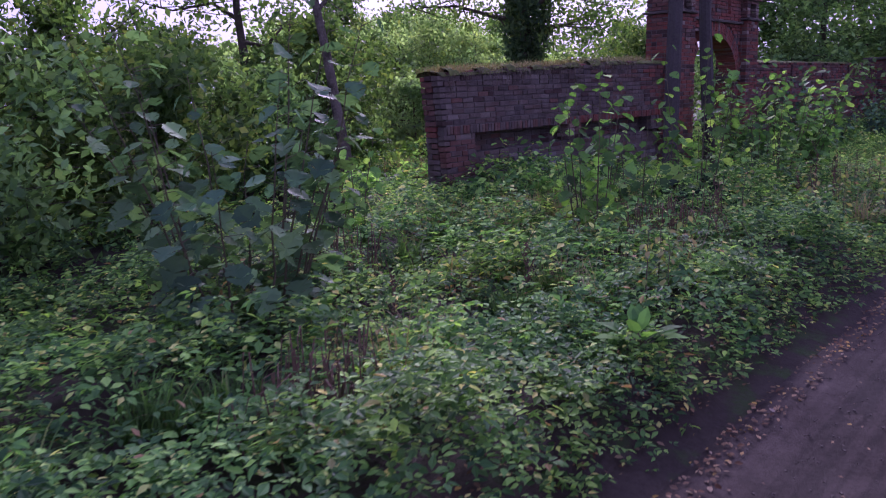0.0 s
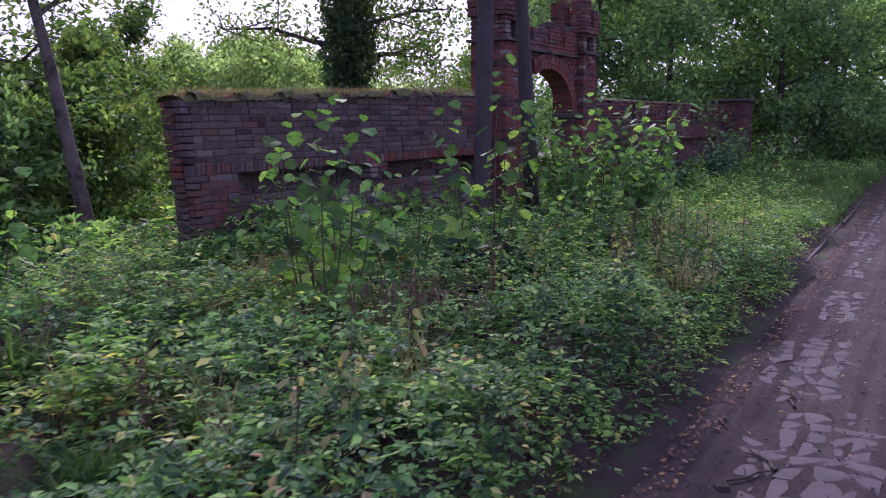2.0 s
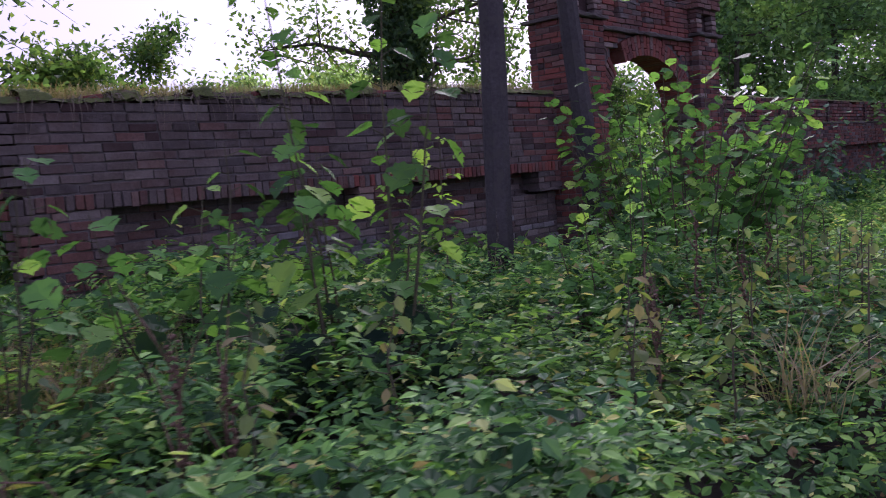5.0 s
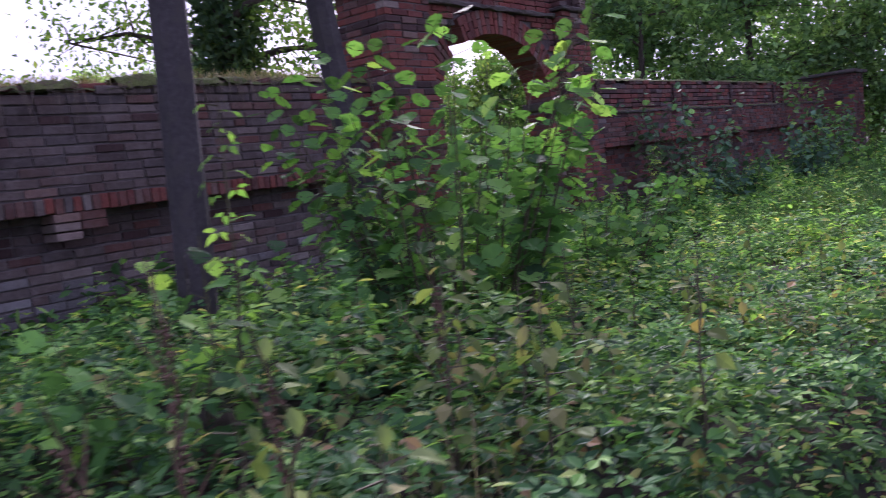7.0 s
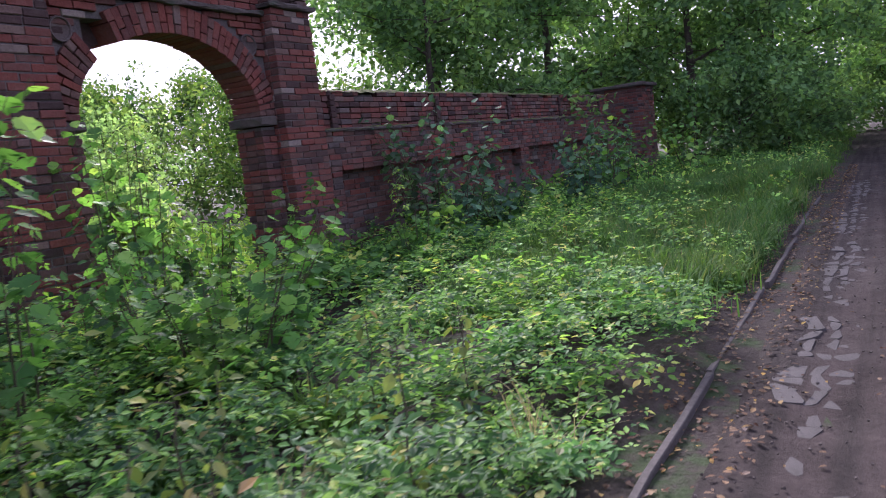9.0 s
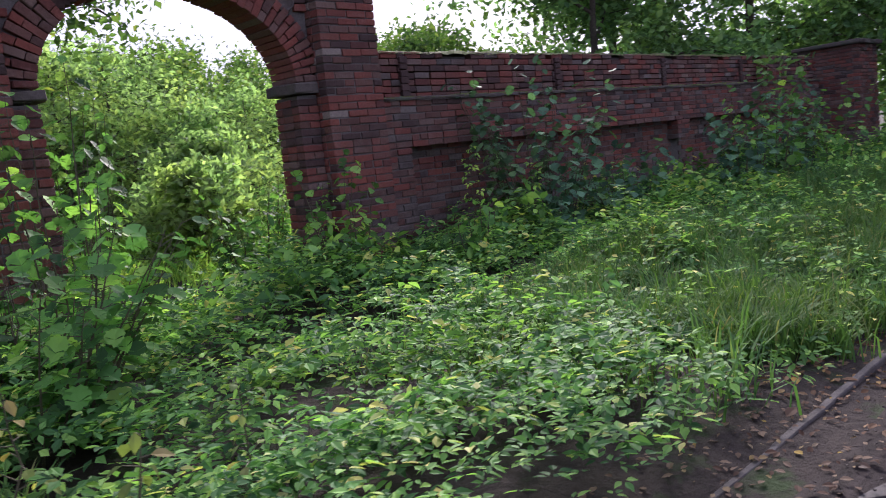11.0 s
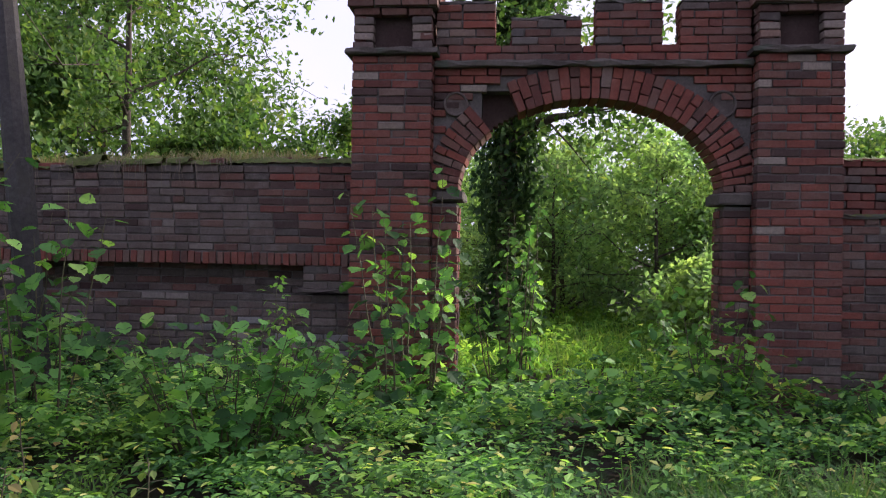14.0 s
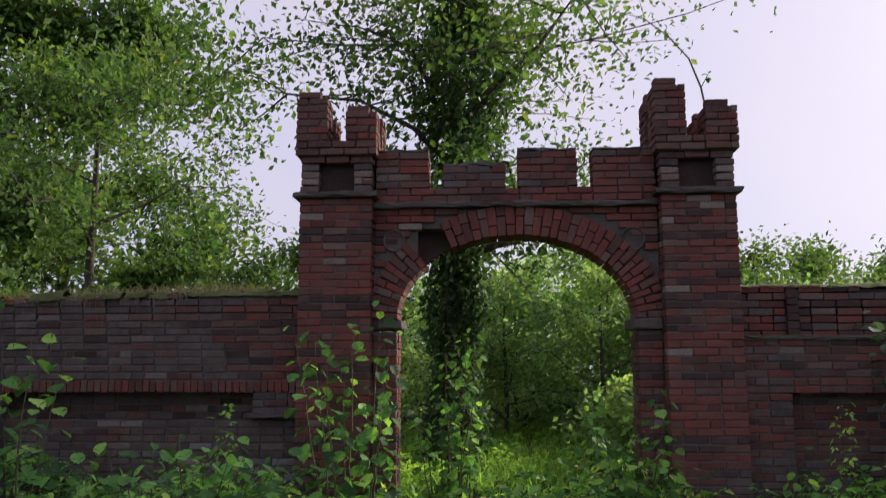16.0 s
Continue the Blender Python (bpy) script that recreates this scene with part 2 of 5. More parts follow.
STRAW = leaf_material("dry_grass", ((0.0, (0.15, 0.13, 0.07)), (0.6, (0.23, 0.2, 0.11)), (1.0, (0.12, 0.15, 0.05))), False, 0.3, 0.7)
CROWN = leaf_material("tree_leaf", ((0.0, (0.035, 0.07, 0.022)), (0.5, (0.06, 0.115, 0.032)), (0.9, (0.09, 0.155, 0.04)), (1.0, (0.15, 0.19, 0.05))), False, 0.45, 0.5, 1.4)
WILLOW = leaf_material("willow_leaf", ((0.0, (0.08, 0.13, 0.06)), (0.5, (0.12, 0.19, 0.08)), (1.0, (0.18, 0.26, 0.11))), False, 0.58, 0.55, 1.75)
MEADOW = leaf_material("meadow_leaf", ((0.0, (0.07, 0.14, 0.03)), (0.5, (0.13, 0.25, 0.045)), (1.0, (0.24, 0.34, 0.07))), False, 0.55, 0.55, 1.5)
IVY = leaf_material("ivy_leaf", ((0.0, (0.018, 0.035, 0.016)), (0.6, (0.028, 0.055, 0.022)), (1.0, (0.06, 0.10, 0.035))), False, 0.35, 0.5, 2.3)
FOREST = leaf_material("forest_leaf", ((0.0, (0.025, 0.05, 0.02)), (0.5, (0.045, 0.085, 0.03)), (1.0, (0.085, 0.15, 0.05))), False, 0.45, 0.5, 2.9)
FALLEN = leaf_material("fallen_leaf", ((0.0, (0.10, 0.055, 0.03)), (0.5, (0.2, 0.14, 0.08)), (0.8, (0.3, 0.22, 0.12)), (0.9, (0.42, 0.3, 0.06)), (1.0, (0.25, 0.22, 0.18))), False, 0.1, 0.7, 0.75)

# ---- mesh helpers ----


def np_mesh(name, verts, faces, mat=None, smooth=False):
    """A mesh from arrays: verts (n, 3), faces (m, k) with one k."""
    verts, faces = np.asarray(verts, float), np.asarray(faces, int)
    me = bpy.data.meshes.new(name)
    k = faces.shape[1]
    me.vertices.add(len(verts))
    me.vertices.foreach_set("co", verts.ravel())
    me.loops.add(faces.size)
    me.loops.foreach_set("vertex_index", faces.ravel())
    me.polygons.add(len(faces))
    me.polygons.foreach_set("loop_start", np.arange(len(faces)) * k)
    me.polygons.foreach_set("loop_total", np.full(len(faces), k))
    me.polygons.foreach_set("use_smooth", np.full(len(faces), bool(smooth)))
    me.update(calc_edges=True)
    if mat:
        me.materials.append(mat)
    return me


def child(ob, parent):
    ob.parent = parent
    return ob


def part(name, bm, mat, parent, label=""):
    me = bpy.data.meshes.new(name)
    bm.to_mesh(me)
    bm.free()
    me.materials.append(mat)
    ob = child(new(name, me), parent)
    return tagged(ob, label)


def part_np(name, verts, faces, mat, parent=None, label="", smooth=False):
    ob = new(name, np_mesh(name, verts, faces, mat, smooth))
    if parent:
        child(ob, parent)
    return tagged(ob, label)


def turns(rng, n, tilt=0.5, spin=None):
    """n rotation matrices: a random spin about z, then a lean of about tilt radians."""
    a = rng.uniform(0, 2 * np.pi, n) if spin is None else spin
    b, c = rng.normal(0, tilt, n), rng.normal(0, tilt, n)
    z, o = np.zeros(n), np.ones(n)
    rz = np.stack([np.cos(a), -np.sin(a), z, np.sin(a), np.cos(a), z, z, z, o], 1).reshape(n, 3, 3)
    rx = np.stack([o, z, z, z, np.cos(b), -np.sin(b), z, np.sin(b), np.cos(b)], 1).reshape(n, 3, 3)
    ry = np.stack([np.cos(c), z, np.sin(c), z, o, z, -np.sin(c), z, np.cos(c)], 1).reshape(n, 3, 3)
    return rx @ ry @ rz


def spread(tv, tf, places, rots, sizes):
    """Copies of a small shape (tv, tf) at places, joined into arrays."""
    tv, tf, places = np.asarray(tv, float), np.asarray(tf, int), np.asarray(places, float)
    v = np.einsum('nij,kj->nki', rots, tv) * np.asarray(sizes)[:, None, None] + places[:, None, :]
    f = tf[None] + (np.arange(len(places)) * len(tv))[:, None, None]
    return v.reshape(-1, 3), f.reshape(-1, tf.shape[1])


def joined(*pairs):
    vs, fs, at = [], [], 0
    for v, f in pairs:
        vs.append(v)
        fs.append(f + at)
        at += len(v)
    return np.concatenate(vs), np.concatenate(fs)


# leaf shapes, one unit long, stem at the origin, lying along +y
OVAL = ([(0, 0, 0), (-.26, .3, .05), (-.28, .62, .03), (0, 1, -.08), (.28, .62, .03), (.26, .3, .05), (0, .5, -.02)],
        [(0, 6, 1), (1, 6, 2), (2, 6, 3), (3, 6, 4), (4, 6, 5), (5, 6, 0)])


def round_leaf(n=22):
    """A broad, toothed leaf with a short tip, folded a little along the midrib."""
    v = []
    for k in range(n):
        a = 2 * math.pi * k / n - math.pi / 2
        r = 1 + (.055 if k % 2 else -.045)
        x, y = .50 * r * math.cos(a), .48 + .48 * r * math.sin(a)
        if k == n // 2:
            y += .1
        v.append((x, y, .10 * abs(x) - .06 * y * y))
    v[0] = (0, .06, 0)
    v += [(0, .3, -.03), (0, .66, -.05)]
    f = []
    for k in range(n):
        f.append((k, n if math.sin(2 * math.pi * (k + .5) / n - math.pi / 2) < .1 else n + 1, (k + 1) % n))
    f += [(n // 4, n, n + 1), (n - n // 4, n + 1, n)]
    return v, f


ROUND = round_leaf()
SIMPLE = ([(0, 0, 0), (-.3, .5, .06), (0, 1, -.04), (.3, .5, .06)], [(0, 2, 1), (0, 3, 2)])
SLIM = ([(0, 0, 0), (-.12, .45, .03), (0, 1, -.05), (.12, .45, .03)], [(0, 2, 1), (0, 3, 2)])


def trefoil():
    """A compound leaf of three toothed leaflets."""
    out = []
    for a, s, off in ((0, 1.0, 0.25), (1.15, .8, .2), (-1.15, .8, .2)):
        v = np.array([(0, 0, 0), (-.2, .22, .05), (-.27, .45, .04), (-.14, .72, .0), (0, 1, -.1), (.14, .72, .0), (.27, .45, .04), (.2, .22, .05), (0, .5, -.03)]) * s
        v[:, 1] += off
        c, q = math.cos(a), math.sin(a)
        v = v @ np.array([(c, q, 0), (-q, c, 0), (0, 0, 1)])
        f = np.array([(i, 8, i + 1) for i in range(7)] + [(7, 8, 0)])
        out.append((v * 0.62, f))
    return joined(*out)


TREFOIL = trefoil()


def trefoil_light():
    out = []
    for a, s, off in ((0, 1.0, 0.22), (1.15, .82, .18), (-1.15, .82, .18)):
        v = np.array([(0, 0, 0), (-.28, .42, .06), (-.15, .75, .02), (0, 1, -.1), (.15, .75, .02), (.28, .42, .06)]) * s
        v[:, 1] += off
        c, q = math.cos(a), math.sin(a)
        out.append((v @ np.array([(c, q, 0), (-q, c, 0), (0, 0, 1)]) * .62, np.array([(0, 3, 2), (0, 2, 1), (0, 4, 3), (0, 5, 4)])))
    return joined(*out)


TRI = trefoil_light()


def tube(points, radii, sides=6):
    """A bent, tapered tube through points, as arrays of quads."""
    pts, n = np.asarray(points, float), len(points)
    v, f = [], []
    for i in range(n):
        d = pts[min(i + 1, n - 1)] - pts[max(i - 1, 0)]
        d /= np.linalg.norm(d) + 1e-9
        u = np.cross(d, (0.31, 0.95, 0.05))
        u /= np.linalg.norm(u) + 1e-9
        w = np.cross(d, u)
        for k in range(sides):
            a = 2 * np.pi * k / sides
            v.append(pts[i] + radii[i] * (math.cos(a) * u + math.sin(a) * w))
    for i in range(n - 1):
        for k in range(sides):
            k2 = (k + 1) % sides
            f.append((i * sides + k, i * sides + k2, (i + 1) * sides + k2, (i + 1) * sides + k))
    return np.array(v), np.array(f)


def smooth01(a, b, x):
    t = np.clip((x - a) / (b - a), 0, 1)
    return t * t * (3 - 2 * t)


ROAD_L, ROAD_R = -5.32, -8.7


def road_z(x):
    """The track falls a little towards the gate."""
    return -0.40 + 0.12 * smooth01(-6, -16, np.asarray(x, float))


def lie(x, y):
    """The height of the ground."""
    x, y = np.asarray(x, float), np.asarray(y, float)
    verge = -0.38 + 0.35 * smooth01(-2.5, -7.5, x) + 0.1 * smooth01(3, 8, x)
    verge = verge + 0.05 * np.sin(x * 1.3 + y * 0.7) + 0.04 * np.sin(x * 0.6 - y * 1.9) + 0.02 * np.sin(3.1 * x + 2.3 * y)
    behind = 1.66 * smooth01(.5, .85, y) * smooth01(7, 2.5, y) * smooth01(-2.3, -3.4, x) * smooth01(-5.4, -4.2, x)
    h = verge + behind
    road = road_z(x) + 0.012 * np.sin(x * 2.1) * np.cos(y * 3.0)
    k = smooth01(ROAD_L + 0.45, ROAD_L, y) * smooth01(ROAD_R - 0.7, ROAD_R, y)
    far = smooth01(60, 160, np.hypot(x, y))
    return (h * (1 - k) + road * k) * (1 - far)


# ---- ground ----
def grid_axis(lo, hi, fine_lo, fine_hi, step, coarse):
    return np.unique(np.round(np.concatenate([np.arange(lo, fine_lo, coarse), np.arange(fine_lo, fine_hi, step), np.arange(fine_hi, hi + coarse, coarse)]), 3))


def sheet(name, xs, ys, hf, mat):
    X, Y = np.meshgrid(xs, ys, indexing='ij')
    v = np.stack([X, Y, hf(X, Y)], -1).reshape(-1, 3)
    i, j = np.meshgrid(np.arange(len(xs) - 1), np.arange(len(ys) - 1), indexing='ij')
    a = (i * len(ys) + j).ravel()
    f = np.stack([a, a + len(ys), a + len(ys) + 1, a + 1], 1)
    return new(name, np_mesh(name, v, f, mat, True))


gx = np.unique(np.concatenate([np.arange(-400, -24, 20), np.arange(-24, 34, .25), np.arange(34, 401, 20)]))
gy = np.unique(np.concatenate([np.arange(-400, -12, 20), np.arange(-12, 8, .2), np.arange(8, 30, 1.0), np.arange(30, 401, 20)]))
ground = tagged(sheet("ground", gx, gy, lie, EARTH), "dark woodland soil under herbs and grass", "ground", kind="structure")
rx, ry = np.arange(-30, 60, .12), np.arange(ROAD_R, ROAD_L + 0.01, .1)


def road_lie(x, y):
    ruts = -0.025 * (np.exp(-((y + 5.85) / .22) ** 2) + np.exp(-((y + 7.4) / .22) ** 2))
    edge = -0.10 * (smooth01(ROAD_L - .12, ROAD_L, y) + smooth01(ROAD_R + .12, ROAD_R, y))
    return road_z(x) + 0.03 + ruts + edge + 0.012 * np.sin(x * 2.1) * np.cos(y * 3.0) + 0.008 * np.sin(7 * x + 5 * y) * np.sin(3 * x - 8 * y)


road = tagged(sheet("road", rx, ry, road_lie, road_material()), "damp brown dirt track with leaf litter and worn asphalt", "road", kind="structure")

# ---- brickwork ----
COURSE, LONG, DEEP, HIGH, JOINT = 0.0765, 0.25, 0.118, 0.0655, 0.011
BOX_F = np.array([(0, 1, 5, 4), (1, 3, 7, 5), (3, 2, 6, 7), (2, 0, 4, 6), (4, 5, 7, 6), (0, 2, 3, 1)])
CORNERS = np.array([(x, y, z) for z in (-.5, .5) for y in (-.5, .5) for x in (-.5, .5)])
brick_rng = np.random.default_rng(11)
brick_cache = {}


def box_arrays(lo, hi):
    lo, hi = np.array(lo, float), np.array(hi, float)
    return CORNERS * (hi - lo) + (lo + hi) / 2, BOX_F


def core(name, lo, hi, parent, mat=None):
    v, f = box_arrays(lo, hi)
    return part_np(name, v, f, mat or MORTAR, parent)


def worn_box_faces():
    """Triangles of a box whose edges and corners are cut; corner c has the vertices 3c (on the z side), 3c+1 (y side), 3c+2 (x side)."""
    out = []
    for axis, slot in ((2, 0), (1, 1), (0, 2)):
        bit = {0: 1, 1: 2, 2: 4}[axis]
        a, b = [q for q in (1, 2, 4) if q != bit]
        for side in (0, bit):
            q = [3 * (side + k) + slot for k in (0, a, a + b, b)]
            out.append(q)
    slot_of = {1: 2, 2: 1, 4: 0}
    for run in (1, 2, 4):
        a, b = [q for q in (1, 2, 4) if q != run]
        for base in (0, a, b, a + b):
            c0, c1 = base, base + run
            out.append([3 * c0 + slot_of[a], 3 * c1 + slot_of[a], 3 * c1 + slot_of[b], 3 * c0 + slot_of[b]])
    tris = [(q[0], q[1], q[2]) for q in out] + [(q[0], q[2], q[3]) for q in out] + [(3 * c, 3 * c + 1, 3 * c + 2) for c in range(8)]
    pts = worn_box((1, 1, 1), .1)
    fixed = []
    for t in tris:
        p, q, r = (pts[k] for k in t)
        fixed.append(t if np.dot(np.cross(q - p, r - p), p + q + r) > 0 else (t[0], t[2], t[1]))
    return np.array(fixed)


def worn_box(s, c=.011):
    h = np.array(s) / 2
    c = min(c, .3 * min(s))
    v = []
    for corner in CORNERS:
        g = np.sign(corner)
        for keep in (2, 1, 0):
            p = h - c
            p[keep] = h[keep]
            v.append(g * p)
    return np.array(v)


WORN_F = worn_box_faces()


class Bricks:
    """Gathers bricks (centre, size, turn about y, kind) and lays them under a thing."""

    def __init__(self):
        self.all = []

    def add(self, c, s, kind, turn=0.0):
        c = np.array(c, float) + brick_rng.normal(0, .0022, 3)
        self.all.append((c, s, turn + brick_rng.normal(0, .006), kind))

    def face(self, axis, at, a0, a1, z0, z1, side, kinds, skip=None, depth=DEEP, start=0, ragged=0.0):
        """A face of running bond: axis 'x' runs along x at y = at, axis 'y' runs along y at x = at. side: the way that it faces (-1, 1)."""
        n = int(round((z1 - z0) / COURSE))
        for i in range(n):
            z = z0 + (i + .5) * COURSE
            a = a0(z) if callable(a0) else a0
            shift = (i + start) % 2
            first = LONG / 2 if shift else LONG
            if ragged and i == n - 1:
                a += brick_rng.uniform(0, .3)
            while a < a1 - .03:
                w = min(first, a1 - a)
                if a1 - (a + w) < .06:
                    w = a1 - a
                first = LONG if brick_rng.random() > .12 else LONG / 2
                mid = a + w / 2
                a += w
                if skip and skip(mid, z, w):
                    continue
                if ragged and i >= n - 2 and brick_rng.random() < ragged:
                    continue
                out = float(np.clip(brick_rng.normal(0, .004), -.007, .007))
                d = at - side * (depth / 2 + out)
                k = kinds(mid, z) if callable(kinds) else kinds
                if axis == 'x':
                    self.add((mid, d, z), (w - JOINT, depth, HIGH), k)
                else:
                    self.add((d, mid, z), (depth, w - JOINT, HIGH), k)

    def block(self, lo, hi, kinds, faces="fwe", start=0, skip=None):
        """The bricks on the sides of a block: f front, b back, w towards -x, e towards +x."""
        x0, y0, z0 = lo
        x1, y1, z1 = hi
        if "f" in faces:
            self.face('x', y0, x0, x1, z0, z1, -1, kinds, skip, start=start)
        if "b" in faces:
            self.face('x', y1, x0, x1, z0, z1, 1, kinds, start=start)
        y0, y1 = y0 + DEEP * ("f" in faces), y1 - DEEP * ("b" in faces)
        if "w" in faces:
            self.face('y', x0, y0, y1, z0, z1, -1, kinds, start=start + 1)
        if "e" in faces:
            self.face('y', x1, y0, y1, z0, z1, 1, kinds, start=start + 1)

    def lay(self, parent, near, limit=300):
        """The bricks nearest to a spot in plan are objects; the others are joined by kind."""
        self.all.sort(key=lambda b: math.hypot(b[0][0] - near[0], b[0][1] - near[1]) + .3 * abs(b[0][2] - near[2]))
        for c, s, turn, kind in self.all[:limit]:
            key = tuple(int(round(q * 100)) for q in s) + (kind, int(brick_rng.integers(0, 3)))
            if key not in brick_cache:
                v = worn_box(s, brick_rng.uniform(.003, .009)) + brick_rng.normal(0, .0016, (24, 3))
                brick_cache[key] = np_mesh("brick", v, WORN_F, BRICK[kind, True])
            ob = child(new("brick", brick_cache[key]), parent)
            ob.matrix_basis = Matrix.Translation(c) @ Matrix.Rotation(turn, 4, 'Y')
        for kind in sorted({b[3] for b in self.all[limit:]}):
            vs = []
            for c, s, turn, k in self.all[limit:]:
                if k == kind:
                    v = worn_box(s, brick_rng.uniform(.003, .009)) + brick_rng.normal(0, .0016, (24, 3))
                    q, w = math.cos(turn), math.sin(turn)
                    vs.append(v @ np.array([(q, 0, -w), (0, 1, 0), (w, 0, q)]) + c)
            n = len(vs)
            f = (WORN_F[None] + 24 * np.arange(n)[:, None, None]).reshape(-1, 3)
            tagged(part_np("brickwork", np.concatenate(vs), f, BRICK[kind, False], parent), kind="stuff")


def thing(name, label, category, group="", kind="", at=(0, 0, 0)):
    ob = new(name)
    ob.location = at
    ob.empty_display_size = 0.2
    return tagged(ob, label, category, group, kind)


def slab(name, lo, hi, mat, parent, label="", rough=0.006, seg=0.12):
    """A weathered stone or mortar slab with uneven, softened edges."""
    bm = bmesh.new()
    bmesh.ops.create_cube(bm, size=1)
    lo, hi = Vector(lo), Vector(hi)
    for v in bm.verts:
        v.co = Vector([(lo[i] + hi[i]) / 2 + v.co[i] * (hi[i] - lo[i]) for i in range(3)])
    longest = max(range(3), key=lambda i: hi[i] - lo[i])
    cuts = max(1, int((hi[longest] - lo[longest]) / seg))
    es = [e for e in bm.edges if abs(e.verts[0].co[longest] - e.verts[1].co[longest]) > .5 * (hi[longest] - lo[longest])]
    bmesh.ops.subdivide_edges(bm, edges=es, cuts=cuts)
    bmesh.ops.bevel(bm, geom=[e for e in bm.edges if e.calc_face_angle(0) > .8], offset=min(.012, .25 * min(hi - lo)), segments=1, affect='EDGES')
    for v in bm.verts:
        v.co += Vector([random.gauss(0, rough) for _ in range(3)])
    return part(name, bm, mat, parent, label)


def mossy_strip(name, x0, x1, y0, y1, top, mat, parent, lump=0.03, label=""):
    """An uneven cushion of moss and earth along a ledge; top: height as a function of x."""
    xs, ys = np.arange(x0, x1 + .001, .045), np.linspace(y0, y1, 8)
    X, Y = np.meshgrid(xs, ys, indexing='ij')
    u = (Y - y0) / (y1 - y0)
    dome = np.sqrt(np.clip(1 - (2 * u - 1) ** 2, 0, 1))
    rng = np.random.default_rng(int(abs(x0) * 10) + 3)
    n = rng.normal(0, 1, X.shape)
    wave = .5 + .5 * np.sin(X * 2.3) * np.sin(X * 5.1 + 1)
    Z = top(X) + dome * lump * (1 + wave * 1.3) + n * lump * .18 - .012
    Y = Y + rng.normal(0, .008, X.shape)
    v = np.stack([X, Y, Z], -1).reshape(-1, 3)
    i, j = np.meshgrid(np.arange(len(xs) - 1), np.arange(len(ys) - 1), indexing='ij')
    a = (i * len(ys) + j).ravel()
    f = np.stack([a, a + len(ys), a + len(ys) + 1, a + 1], 1)
    return part_np(name, v, f, mat, parent, label, True)


# ---- gatehouse ----
gate = thing("gatehouse", "ruined red brick arched gatehouse with two turrets and crumbling battlements", "gatehouse", kind="structure")
GB = Bricks()
P0, P1, PD, BASE = 1.45, 2.2, 0.72, -0.55
ARCH_A, ARCH_B, SPRING, RING = 1.2, 0.855, 1.66, 0.31
WALL_F, WALL_B = 0.16, 0.56


def gate_kind(a, z):
    k = brick_rng.random()
    if z < .2:
        return "old" if k < .5 else ("dull" if k < .85 else "red")
    if k < .02:
        return "tan"
    if int((z - BASE) / COURSE) % 9 in (3, 4):
        return "dark" if k < .55 else "dull"
    if k < .07:
        return "dark"
    return "dull" if k < .22 else "red"


def arch_at(x, extra=0.0):
    """Height of the arch's edge at x, or None outside it."""
    a, b = ARCH_A + extra, ARCH_B + extra
    return SPRING + b * math.sqrt(1 - (x / a) ** 2) if abs(x) < a else None


